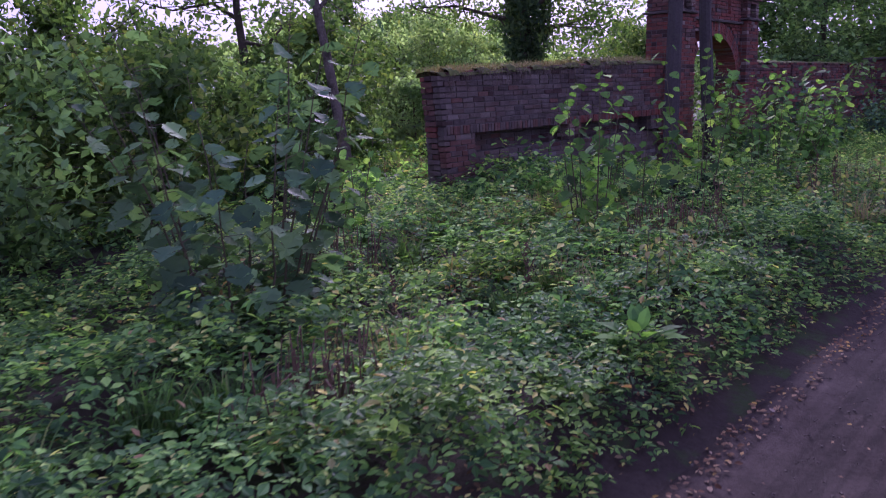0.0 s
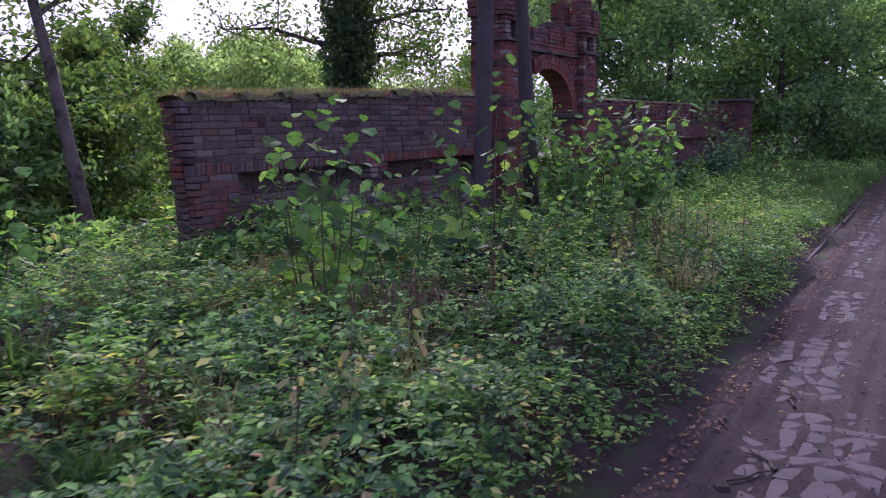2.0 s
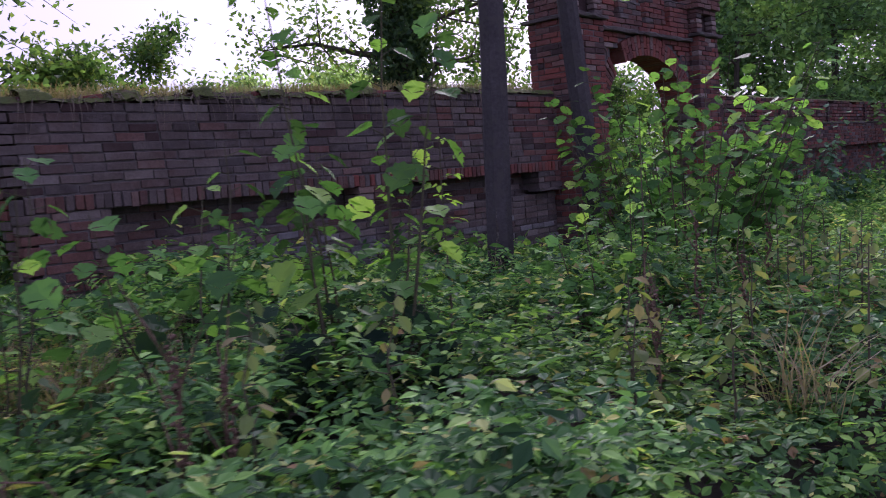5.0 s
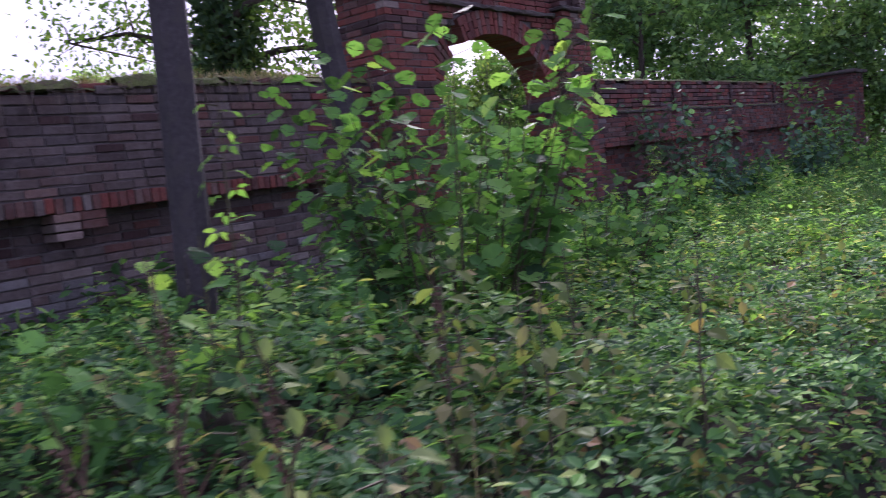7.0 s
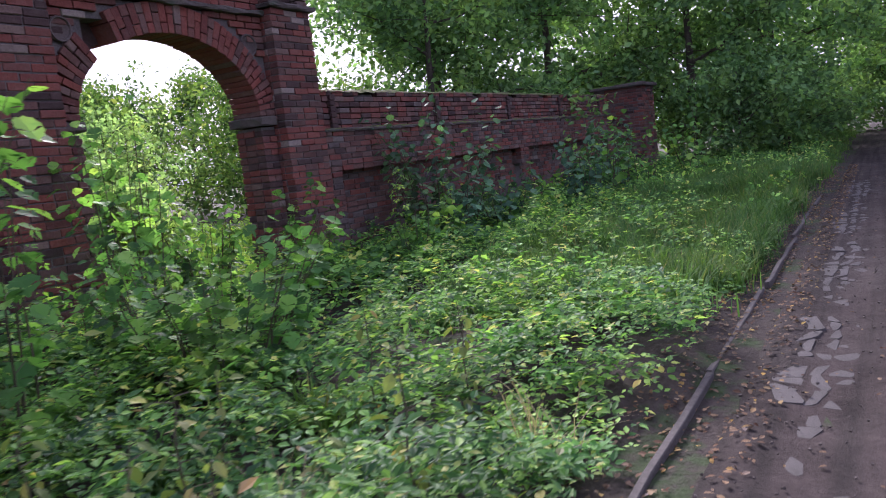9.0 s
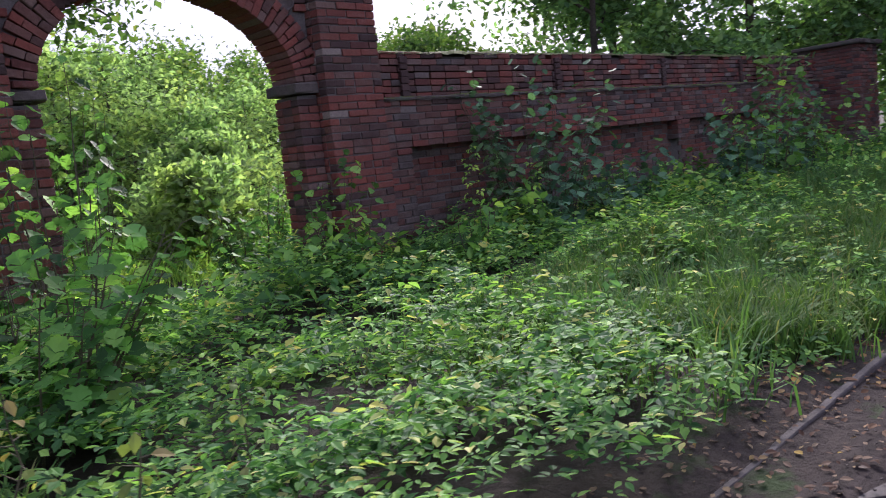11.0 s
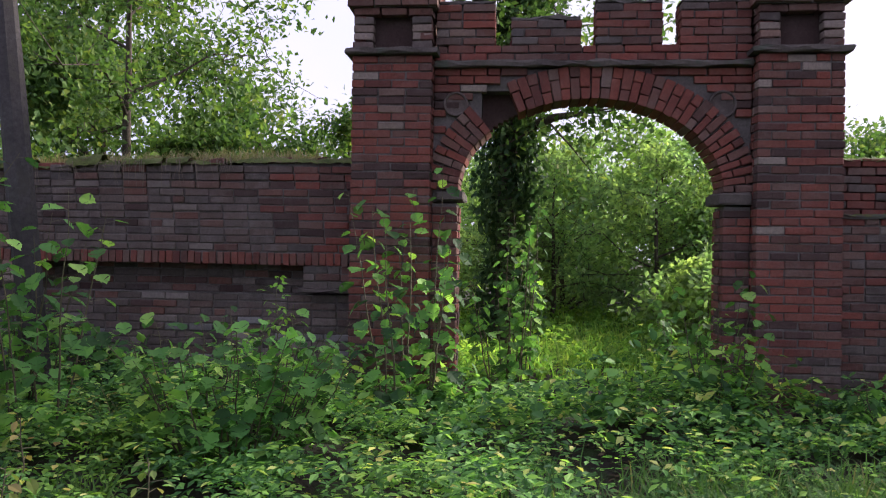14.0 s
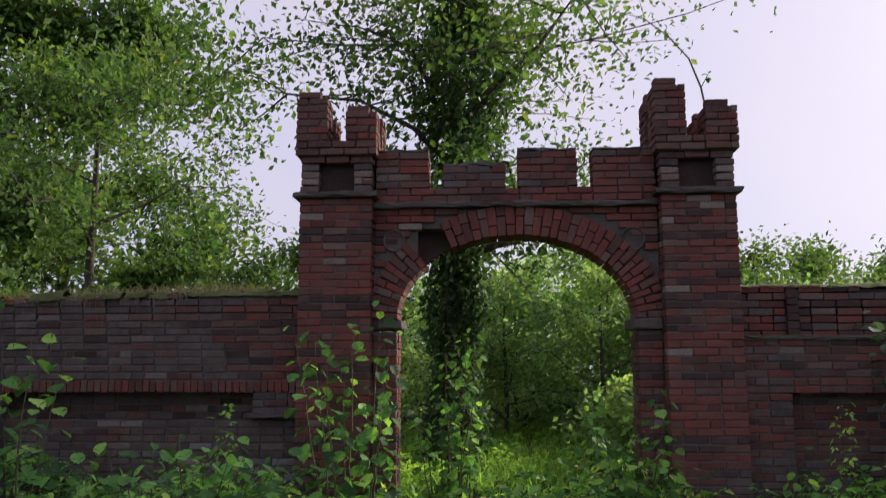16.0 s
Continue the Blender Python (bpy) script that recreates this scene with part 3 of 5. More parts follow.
for sx in (-1, 1):
    xa, xb = sorted((sx * P0, sx * P1))
    core("pillar_core", (xa + .014, .014, BASE), (xb - .014, PD - .014, 2.88), gate)
    GB.block((xa, 0, BASE), (xb, PD, BASE + 45 * COURSE), gate_kind, "fbwe")
    cz = BASE + 45 * COURSE
    slab("cornice", (xa - .06, -.07, cz + .004), (xb + .06, PD + .06, cz + .058), SLAB, gate, "grey weathered stone ledge")
    # niche storey
    z0 = cz + .062
    mid = (xa + xb) / 2
    GB.block((xa + .01, .01, z0), (xb - .01, PD, z0 + 5 * COURSE), lambda a, z: "dull" if brick_rng.random() < .75 else "old", "bwe")
    for pa, pb in ((xa + .01, mid - .18), (mid + .18, xb - .01)):
        for i in range(4):
            GB.add(((pa + pb) / 2, .01 + DEEP / 2, z0 + (i + .5) * COURSE), (pb - pa - .006, DEEP, HIGH), "tan" if i % 3 else "old")
    GB.face('x', .01, xa + .01, xb - .01, z0 + 4 * COURSE, z0 + 5 * COURSE, -1, "dull")
    core("niche_core", (xa + .03, .16, z0), (xb - .03, PD - .02, z0 + 5 * COURSE), gate)
    core("niche_back", (mid - .19, .135, z0), (mid + .19, .158, z0 + .306), gate, BRICK["dark", True])
        # corbelled band
    z1 = z0 + 5 * COURSE
    core("turret_core", (xa - .02, .0, z1), (xb + .02, PD + .02, z1 + .15), gate)
    GB.block((xa - .045, -.045, z1), (xb + .045, PD + .045, z1 + 2 * COURSE), "dull", "fbwe")
    # four corner merlons of unlike height
    z2 = z1 + 2 * COURSE
    for k, (mx, my) in enumerate(((0, 0), (1, 0), (0, 1), (1, 1))):
        courses = {(-1, 0): 6, (-1, 1): 4, (-1, 2): 5, (-1, 3): 5, (1, 0): 7, (1, 1): 4, (1, 2): 7, (1, 3): 4}[sx, k]
        w = .33
        x0 = xa - .045 + mx * (xb - xa + .09 - w)
        y0 = -.045 + my * (PD + .09 - w)
        core("merlon_core", (x0 + .02, y0 + .02, z2), (x0 + w - .02, y0 + w - .02, z2 + courses * COURSE - .02), gate)
        GB.block((x0, y0, z2), (x0 + w, y0 + w, z2 + courses * COURSE), lambda a, z: "dull" if brick_rng.random() < .6 else "red", "fbwe", start=k)
        GB.add((x0 + .13, y0 + .09, z2 + (courses + .5) * COURSE), (.22, DEEP, HIGH), "dull")
    # jamb and impost
    ja, jb = sorted((sx * ARCH_A, sx * P0))
    core("jamb_core", (ja + .02 * (sx > 0), WALL_F + .02, BASE), (jb - .02 * (sx < 0), WALL_B - .02, SPRING - .12), gate)
    GB.face('x', WALL_F, ja, jb, BASE, BASE + 27 * COURSE, -1, gate_kind)
    GB.face('x', WALL_B, ja, jb, BASE, BASE + 27 * COURSE, 1, gate_kind)
    GB.face('y', sx * ARCH_A, WALL_F + DEEP, WALL_B - DEEP, BASE, BASE + 27 * COURSE, -sx, gate_kind)
    ia, ib = sorted((sx * (ARCH_A - .05), sx * (P0 - .004)))
    if sx > 0:
        slab("impost", (ia, WALL_F - .05, SPRING - .10), (ib, WALL_B + .04, SPRING + .0), SLAB, gate, "grey stone impost under the arch")
    else:
        slab("impost", (ia + .03, WALL_F - .02, SPRING - .09), (ib, WALL_B, SPRING - .01), SLAB, gate, "worn stone impost under the arch")


def in_gap(x, z):
    """The hole in the upper part of the arch's ring."""
    return (x + .82) ** 2 / .17 ** 2 + (z - 2.42) ** 2 / .16 ** 2 < 1


def spandrel_skip(x, z, w):
    for dx in (-w * .35, 0, w * .35):
        h = arch_at(x + dx, RING + .01)
        if h is not None and z < h + .02:
            return True
    return in_gap(x, z)


Z_STRING = 2.80
n_sp = int(round((Z_STRING - SPRING) / COURSE))
for yy, side in ((WALL_F, -1), (WALL_B, 1)):
    GB.face('x', yy, -P0, P0, SPRING, SPRING + n_sp * COURSE, side, gate_kind, spandrel_skip)
steps = 44
prev = None
for i in range(steps):
    th = math.pi * (i + .5) / steps
    x, z = ARCH_A * math.cos(th), SPRING + ARCH_B * math.sin(th)
    nx, nz = math.cos(th) / ARCH_A, math.sin(th) / ARCH_B
    q = math.hypot(nx, nz)
    nx, nz = nx / q, nz / q
    cx, czz = x + nx * RING / 2, z + nz * RING / 2
    if in_gap(cx, czz) or in_gap(x + nx * .08, z + nz * .08):
        continue
    wide = math.pi / steps * math.hypot(ARCH_A * math.sin(th), ARCH_B * math.cos(th)) * 1.06
    turn = math.atan2(nx, nz)
    kind = "dull" if brick_rng.random() < .35 else "red"
    cut = .2 if i % 2 else .105
    for r0, r1 in ((0, cut), (cut, RING)):
        rm = (r0 + r1) / 2
        GB.add((x + nx * rm, (WALL_F + WALL_B) / 2 - .01, z + nz * rm), (min(wide, .1) * (1 + .12 * (r0 > 0)) - .009, WALL_B - WALL_F + .02, r1 - r0 - .009), kind, turn)
# core of the spandrels, in upright strips that follow the arch
strip_v, strip_f = [], []
xs = np.linspace(-P0, P0, 59)
for a, b in zip(xs[:-1], xs[1:]):
    h = max(v if v is not None else SPRING - .1 for v in (arch_at(a, .03), arch_at(b, .03)))
    v, f = box_arrays((a, WALL_F + .035, h), (b, WALL_B - .03, Z_STRING))
    # behind the ring's hole, shade and soot are put into a dark brick colour
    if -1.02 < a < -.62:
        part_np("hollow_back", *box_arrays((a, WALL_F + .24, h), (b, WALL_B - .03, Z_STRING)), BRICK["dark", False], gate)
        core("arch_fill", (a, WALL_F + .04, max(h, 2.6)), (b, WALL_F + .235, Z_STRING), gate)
        continue
    strip_f.append(f + 8 * len(strip_v))
    strip_v.append(v)
part_np("arch_core", np.concatenate(strip_v), np.concatenate(strip_f), MORTAR, gate)
slab("string_course", (-P0 + .004, WALL_F - .08, Z_STRING + .004), (P0 - .004, WALL_B + .04, Z_STRING + .062), SLAB, gate, "dark weathered ledge above the arch")
zp = Z_STRING + .066
core("parapet_core", (-P0, WALL_F + .02, zp), (P0, WALL_F + .24, zp + 2 * COURSE - .02), gate)
GB.face('x', WALL_F - .01, -P0, P0, zp, zp + 2 * COURSE, -1, lambda a, z: "dull" if brick_rng.random() < .5 else "red")
GB.face('x', WALL_F + .26, -P0, P0, zp, zp + 2 * COURSE, 1, "dull")
for xa, xb, nc in ((-1.44, -.88, 5), (-.74, -.085, 3), (.035, .65, 5), (.80, 1.44, 5)):
    zm = zp + 2 * COURSE
    core("merlon_core", (xa + .02, WALL_F + .01, zm), (xb - .02, WALL_F + .24, zm + nc * COURSE - .02), gate)
    GB.block((xa, WALL_F - .01, zm), (xb, WALL_F + .26, zm + nc * COURSE), lambda a, z: ("dull", "old", "red", "red")[int(brick_rng.integers(0, 4))], "fbwe")
    slab("merlon_cap", (xa + .01, WALL_F, zm + nc * COURSE + .003), (xb - .01, WALL_F + .25, zm + nc * COURSE + .03), MORTAR, gate, rough=.008)
# round sockets in the spandrels, each with a worn plaster rim
for bx, br in ((1.19, .115), (-1.24, .105)):
    bm = bmesh.new()
    rings = []
    for r, dy in ((br * 1.12, .004), (br * 1.06, -.014), (br * .94, -.012), (br * .86, .006), (br * .3, .012)):
        rings.append([bm.verts.new((bx + r * math.cos(q * math.pi / 14), WALL_F + dy, 2.47 + r * math.sin(q * math.pi / 14))) for q in range(28)])
    for a, b in zip(rings[:-1], rings[1:]):
        for q in range(28):
            bm.faces.new((a[q], b[q], b[(q + 1) % 28], a[(q + 1) % 28]))
    bm.faces.new(rings[-1])
    bmesh.ops.recalc_face_normals(bm, faces=bm.faces)
    part("roundel", bm, BRICK["old", True], gate, "round worn plaster roundel")
GB.lay(gate, (-.6, 0, 1.7))

# ---- wall west of the gate ----
west = thing("wall_west", "long old brick wall with recessed panels and a mossy top", "wall", kind="structure")
WB = Bricks()
X0, X1, YW, YR, YB = -9.15, -2.2, 0.33, 0.44, 0.78
SLOT, YSLOT = 0.64, 0.6
WB0, ROW = -0.25, 0.93


def west_end(z):
    """The wall's free end leans outwards."""
    return -9.0 - .11 * z


def west_top(x):
    return 1.94 - 0.20 * np.clip((-3.2 - np.asarray(x, float)) / 6.0, 0, 1)


def west_kind(a, z):
    k = brick_rng.random()
    if z < .42 + .12 * math.sin(a * 1.7) and a > -8.6:
        return "grey" if k < (.7 if a < -5.4 else .15) else "old"
    if a > -2.95 + .25 * math.sin(z * 7) and z > .9:
        return "red" if k < .4 else ("dull" if k < .8 else "dark")
    if a < -8.3 and z < 1.0:
        return "dull" if k < .7 else "old"
    return "old" if k < (.88 if a < -4.8 else .68) else ("dull" if k < .93 else "dark")


core("wall_core", (-8.96, YR + .014, WB0), (X1, YB - .02, SLOT - .02), west)
core("wall_core", (-8.96, YSLOT + .014, SLOT - .03), (X1, YB - .02, 1.70), west)
core("wall_core", (-9.02, YW + .014, ROW + .02), (X1, YSLOT + .03, 1.70), west)
core("slot_roof", (-8.96, YW + .125, ROW - .004), (X1, YSLOT + .03, ROW + .03), west)
UP = ROW + .128
WB.face('x', YW, west_end, X1, UP, UP + 12 * COURSE, -1, west_kind, lambda a, z, w: z > west_top(a) - .01, ragged=0.0)
for i in range(26):
    z = WB0 + (i + .5) * COURSE
    if z < 1.74:
        WB.face('y', west_end(z), YW + DEEP, YB - DEEP, z - COURSE / 2, z + COURSE / 2, -1, west_kind, start=i)
a = -9.1
while a < X1 - .05:
    WB.add((a + .0365, YW + .055, ROW + .06), (.063, .125, .118), ("old" if brick_rng.random() < .55 else "dull") if a < -5.9 + brick_rng.normal(0, .4) else ("red" if brick_rng.random() < .75 else "dull"))
    a += .0735
piers = ((X0, -8.38, WB0), (-2.72, X1, SLOT + .06))
WB.face('x', YR, X0, X1, SLOT - 12 * COURSE, SLOT, -1, west_kind, lambda a, z, w: a < -8.4)
WB.face('x', YSLOT, X0, X1, SLOT, SLOT + 4 * COURSE, -1, west_kind, lambda a, z, w: a < -8.4)
slab("plinth_top", (-8.36, YR + .006, SLOT - .012), (X1 - .004, YSLOT + .02, SLOT + .004), MORTAR, west, rough=.004)
slab("ledge", (-2.76, YW - .03, SLOT + .03), (X1 - .004, YR + .05, SLOT + .066), SLAB, west, "thin weathered stone ledge beside the gate")
for p, q, zb in piers:
    nc = int((ROW + .004 - zb) / COURSE)
    core("pier_core", (max(p + .02, -8.95), YW + .014, zb), (q - .02, YSLOT + .03, ROW), west)
    WB.face('x', YW, west_end if p < -8 else p, q, ROW - nc * COURSE, ROW, -1, west_kind)
    WB.face('y', q if q < -5 else p, YW + DEEP * .9, YSLOT + .02, ROW - nc * COURSE, ROW, 1 if q < -5 else -1, west_kind)
# the stump of a broken middle pier hangs under the row of upright bricks
for i in range(3):
    for k in range(2 if i < 2 else 1):
        WB.add((-5.71 + .215 * k, YW + .12, ROW - (i + .5) * COURSE), (.205, .24, HIGH), "dull" if k else "tan")
mossy_strip("moss_cap", X0 + .02, X1 - .01, YW - .015, YB, lambda x: west_top(x) + .0, MOSS, west, .035, "green and brown moss on the wall's top")
for k in range(12):
    xa, xb = X0 + .1 + (X1 - .11 - X0) * k / 12, X0 + .1 + (X1 - .11 - X0) * (k + 1) / 12
    core("top_fill", (xa, YW + .03, 1.66), (xb, YB - .03, float(west_top(xa)) - .012), west)
for k in range(26):
    a = brick_rng.uniform(X0 + .1, X1 - .2)
    WB.add((a, YW + brick_rng.uniform(.06, .2), float(west_top(a)) + .012), (brick_rng.uniform(.1, .25), .12, HIGH), "dull" if k % 3 else "red", brick_rng.normal(0, .09))
rng = np.random.default_rng(77)
roots = []
for k in range(150):
    a = rng.uniform(-9.0, -3.4)
    z = float(west_top(a)) + rng.uniform(-.01, .04)
    y, drop, drift_x = YW + rng.uniform(-.01, .05), rng.uniform(.05, .24) * (.5 + abs(math.sin(a * 1.9))), rng.normal(0, .06)
    roots.append(tube([(a, y + .04, z), (a + drift_x * .3, y - .05, z + .01), (a + drift_x * .7, y - .065, z - drop * .5), (a + drift_x, y - .05, z - drop)], [.004, .004, .003, .0015], 3))
tagged(part_np("hanging_roots", *joined(*roots), STRAW_STEM, west, "dry roots and grass stems hanging over the wall's edge"), kind="stuff")
for k in range(9):
    a = -8.9 + .62 * k + rng.uniform(-.2, .2)
    mossy_strip("moss_cushion", a, a + rng.uniform(.2, .45), YW - .05, YW + .2, lambda x: west_top(x) + .015, MOSS, west, rng.uniform(.03, .055), "cushion of moss")
WB.lay(west, (-5.0, .3, .9))

# ---- wall east of the gate ----
east = thing("wall_east", "long red brick wall with a moss-grown ledge and recessed panels", "wall", kind="structure")
EB = Bricks()
E0, E1, YE, YS, YER, YEB = 2.2, 15.2, 0.17, 0.27, 0.36, 0.66
EBZ, LEDGE = -0.35, 1.46
core("wall_core", (E0, YER + .014, EBZ), (E1, YEB, 1.96), east)
core("wall_core", (E0, YE + .014, .93), (E1, YER + .04, LEDGE - .02), east)


def east_kind(a, z):
    k = brick_rng.random()
    if z < .3:
        return "old" if k < .55 else "dull"
    return "dull" if k < .42 else ("red" if k < .74 else ("old" if k < .9 else "dark"))


def notch(a, z, w):
    return z > 1.9 and (3.5 < a < 3.9 or math.sin(a * 3.7) > .8)


EB.face('x', YS, E0, E1, LEDGE, LEDGE + 7 * COURSE, -1, east_kind, notch)
EB.face('x', YE, E0, E1, .92, .92 + 7 * COURSE, -1, east_kind)
epiers = ((E0, 2.68), (8.75, 9.15), (14.6, E1))
EB.face('x', YER, E0, E1, EBZ, EBZ + 17 * COURSE, -1, east_kind, lambda a, z, w: any(p - .02 < a < q + .02 for p, q in epiers))
for p, q in epiers:
    zb = EBZ if p < 8 or p > 14 else .62
    core("pier_core", (p + .02, YE + .014, zb), (q - .02, YER + .03, .92), east)
    EB.face('x', YE, p, q, .92 - int(round((.92 - zb) / COURSE)) * COURSE, .92, -1, east_kind)
    EB.face('y', q if p < 8 else p, YE + DEEP * .9, YER + .06, zb, .92, 1 if p < 8 else -1, east_kind)
slab("ledge", (E0 + .003, YE - .03, LEDGE - .018), (E1, YS - .003, LEDGE + .02), SLAB, east, "weathered ledge")
mossy_strip("moss", E0 + .02, E1, YE - .03, YS, lambda x: LEDGE + .015 + 0 * x, MOSS, east, .018, "moss along the ledge")
mossy_strip("moss_cap", E0 + .02, E1, YS - .01, YEB, lambda x: 1.985 + 0 * x, MOSS, east, .03, "moss on the wall's top")
for a in np.arange(2.7, 14.5, 2.9):
    EB.face('y', a, YS - .05, YS, LEDGE + .02, LEDGE + 6 * COURSE, -1, "dark")
EB.lay(east, (3.5, .2, 1.2))
end_pier = thing("end_pier", "square brick pier with a projecting stone slab on top", "pier", kind="structure")
PB = Bricks()
core("pier_core", (15.24, -.62, -.4), (16.5, .6, 2.12), end_pier)
PB.block((15.22, -.65, -.4), (16.5, .62, -.4 + 33 * COURSE), east_kind, "fwe")
slab("cap", (15.12, -.75, 2.13), (16.6, .7, 2.21), SLAB, end_pier, "flat stone slab")
PB.lay(end_pier, (15.2, -.4, 1.5), 120)

# ---- trees ----


def tree(name, label, x, y, height, spread_r, base_h, leaves, size, seed, mat=None, bark=None, lean=(0, 0), trunk_r=None, shape=None, limbs=9, flat=0.6, group=""):
    """A tapered trunk with limbs and twigs, and a crown of single leaves gathered about the twigs."""
    rng = np.random.default_rng(seed)
    z0 = float(lie(x, y)) - .1
    ob = thing(name, label, "tree" if "bush" not in name else "bush", group=group, at=(x, y, z0))
    r0 = trunk_r or height * .017
    n = 9
    hs = np.linspace(0, height * .93, n)
    wob = np.cumsum(rng.normal(0, .03 * height / n, (n, 2)), 0)
    spine = np.stack([lean[0] * hs / height * height + wob[:, 0], lean[1] * hs + wob[:, 1], hs], 1)
    rad = r0 * (1 - .88 * hs / height) * np.where(hs < .01, 1.35, 1)
    tubes = [tube(spine, rad, 8)]
    tips = []
    for k in range(limbs):
        t = base_h + (1 - base_h) * (k + rng.uniform(.1, .9)) / limbs
        h = t * height * .93
        p = np.array([np.interp(h, hs, spine[:, i]) for i in range(3)])
        ang = k * 2.4 + rng.uniform(-.5, .5)
        up = (t - base_h) / (1 - base_h)
        reach = spread_r * (math.sin(math.pi * (.18 + .74 * up)) * .9 + .15) * rng.uniform(.75, 1.15)
        d = np.array((math.cos(ang), math.sin(ang), rng.uniform(.25, .9)))
        pts = [p + d * reach * s * np.array((1, 1, 1 - .4 * s)) + rng.normal(0, .06 * reach, 3) * (s > 0) for s in (0, .3, .6, 1)]
        rr = max(.012, np.interp(h, hs, rad) * .6)
        tubes.append(tube(pts, [rr, rr * .7, rr * .45, rr * .15], 5))
        for s in np.linspace(.25, 1, 6):
            b = np.array([np.interp(s, (0, .3, .6, 1), [q[i] for q in pts]) for i in range(3)])
            for _ in range(2):
                e = b + rng.normal(0, 1, 3) * np.array((1, 1, flat)) * reach * .3
                tubes.append(tube([b, (b + e) / 2 + rng.normal(0, .05, 3), e], [rr * .3, rr * .2, .004], 3))
                tips.append((b, e))
    tips.append((spine[-2], spine[-1]))
    tv, tf = joined(*tubes)
    part_np("trunk", tv, tf, bark or BARK, ob, smooth=True)
    leaves = int(leaves * 1.15)
    per = rng.integers(0, len(tips), leaves)
    s = rng.uniform(.1, 1.15, leaves)
    a, b = np.array([q[0] for q in tips])[per], np.array([q[1] for q in tips])[per]
    pos = a + (b - a) * s[:, None] + rng.normal(0, 1, (leaves, 3)) * spread_r * .10
    pos[:, 2] = np.maximum(pos[:, 2], .05)
    tv, tf = shape or SIMPLE
    v, f = spread(tv, tf, pos, turns(rng, leaves, .75), size * rng.uniform(.65, 1.3, leaves))
    part_np("crown", v, f, mat or CROWN, ob)
    return ob


TREE_LABEL = "broadleaf tree with a loose green crown"
FOREST_LABEL = "tall dark woodland tree in dense leaf"
BUSH_LABEL = "dense green wild bush"

# the tree with the ivy-clad trunk behind the gate
ivy_tree = tree("ivy_tree", "tall tree with an ivy-clad trunk and thin crown behind the gate", -.8, 4.6, 9.0, 3.0, .36, 13000, .12, 5, CROWN, trunk_r=.2, limbs=15)
rng = np.random.default_rng(8)
n = 13000
h = rng.uniform(0, 7.6, n)
a = rng.uniform(0, 2 * np.pi, n)
rr = (.30 + .35 * np.exp(-((h - 6.0) / 1.1) ** 2) + .15 * np.exp(-((h - 3.9) / .8) ** 2) + .09 * np.sin(3.1 * h + 2 * a)) * rng.uniform(.5, 1.45, n)
v, f = spread(*SIMPLE, np.stack([rr * np.cos(a) + .05 * h * .3, rr * np.sin(a), h], 1), turns(rng, n, 1.0), .13 * rng.uniform(.7, 1.3, n))
part_np("ivy", v, f, IVY, ivy_tree, "dark green ivy climbing the trunk")

# (x, y, height, spread, lowest limb, leaves, leaf size, material)
BEHIND = (
    (-13.4, 16.2, 14.0, 5.2, .1, 36000, .25, CROWN), (-7.4, 15.0, 4.4, 2.3, .1, 5000, .2, CROWN), (-7.7, 6.5, 7.2, 2.5, .36, 4500, .14, CROWN),
    (-3.9, 8.1, 4.4, 1.5, .1, 4500, .12, CROWN), (-6.3, 6.2, 3.5, 1.4, .05, 4500, .13, CROWN), (-3.6, 17.0, 3.9, 2.2, .05, 5000, .2, CROWN),
    (2.4, 10.5, 4.2, 2.1, .05, 9000, .13, WILLOW), (.4, 11.5, 4.0, 2.0, .05, 8000, .13, WILLOW), (5.2, 11.5, 3.8, 2.2, .05, 6000, .14, CROWN), (-1.6, 13.5, 3.8, 2.1, .05, 6500, .14, WILLOW),
    (8.5, 6.2, 3.7, 1.7, .05, 5500, .13, CROWN), (11.5, 8.2, 4.4, 2.0, .05, 5000, .15, CROWN), (6.5, 15.0, 4.6, 2.6, .05, 6000, .16, CROWN), (10.5, 20.0, 5.2, 2.8, .1, 6000, .2, CROWN), (14.5, 22.0, 5.6, 3.0, .1, 6000, .2, CROWN), (18.0, 24.0, 6.0, 3.2, .1, 6000, .2, CROWN),
    (7.0, 24.0, 5.0, 2.8, .1, 5000, .2, CROWN), (22.0, 22.0, 6.0, 3.4, .1, 6000, .22, CROWN),
)
for k, (x, y, hh, sp, bh, nl, ls, mt) in enumerate(BEHIND):
    tree("tree" if hh > 5.5 else "bush", TREE_LABEL if hh > 5.5 else BUSH_LABEL, x, y, hh, sp, bh, nl, ls, 100 + k, mt, group="trees behind the wall")
HEDGE = ((-3.0, 18.0), (0.5, 18.5), (4.0, 19.0), (8.5, 18.0), (12.0, 16.0), (-6.5, 17.0), (16.0, 14.0), (20.0, 12.0), (-11.0, 17.0), (-15.0, 14.0), (-20.0, 10.0), (-23.0, 4.0))
for k, (x, y) in enumerate(HEDGE):
    tree("bush", BUSH_LABEL, x, y, 3.4 + .5 * math.sin(k * 2.1), 2.6, .02, 2800, .24, 170 + k, WILLOW if 0 < k < 3 else CROWN, limbs=12, group="hedge beyond the clearing")
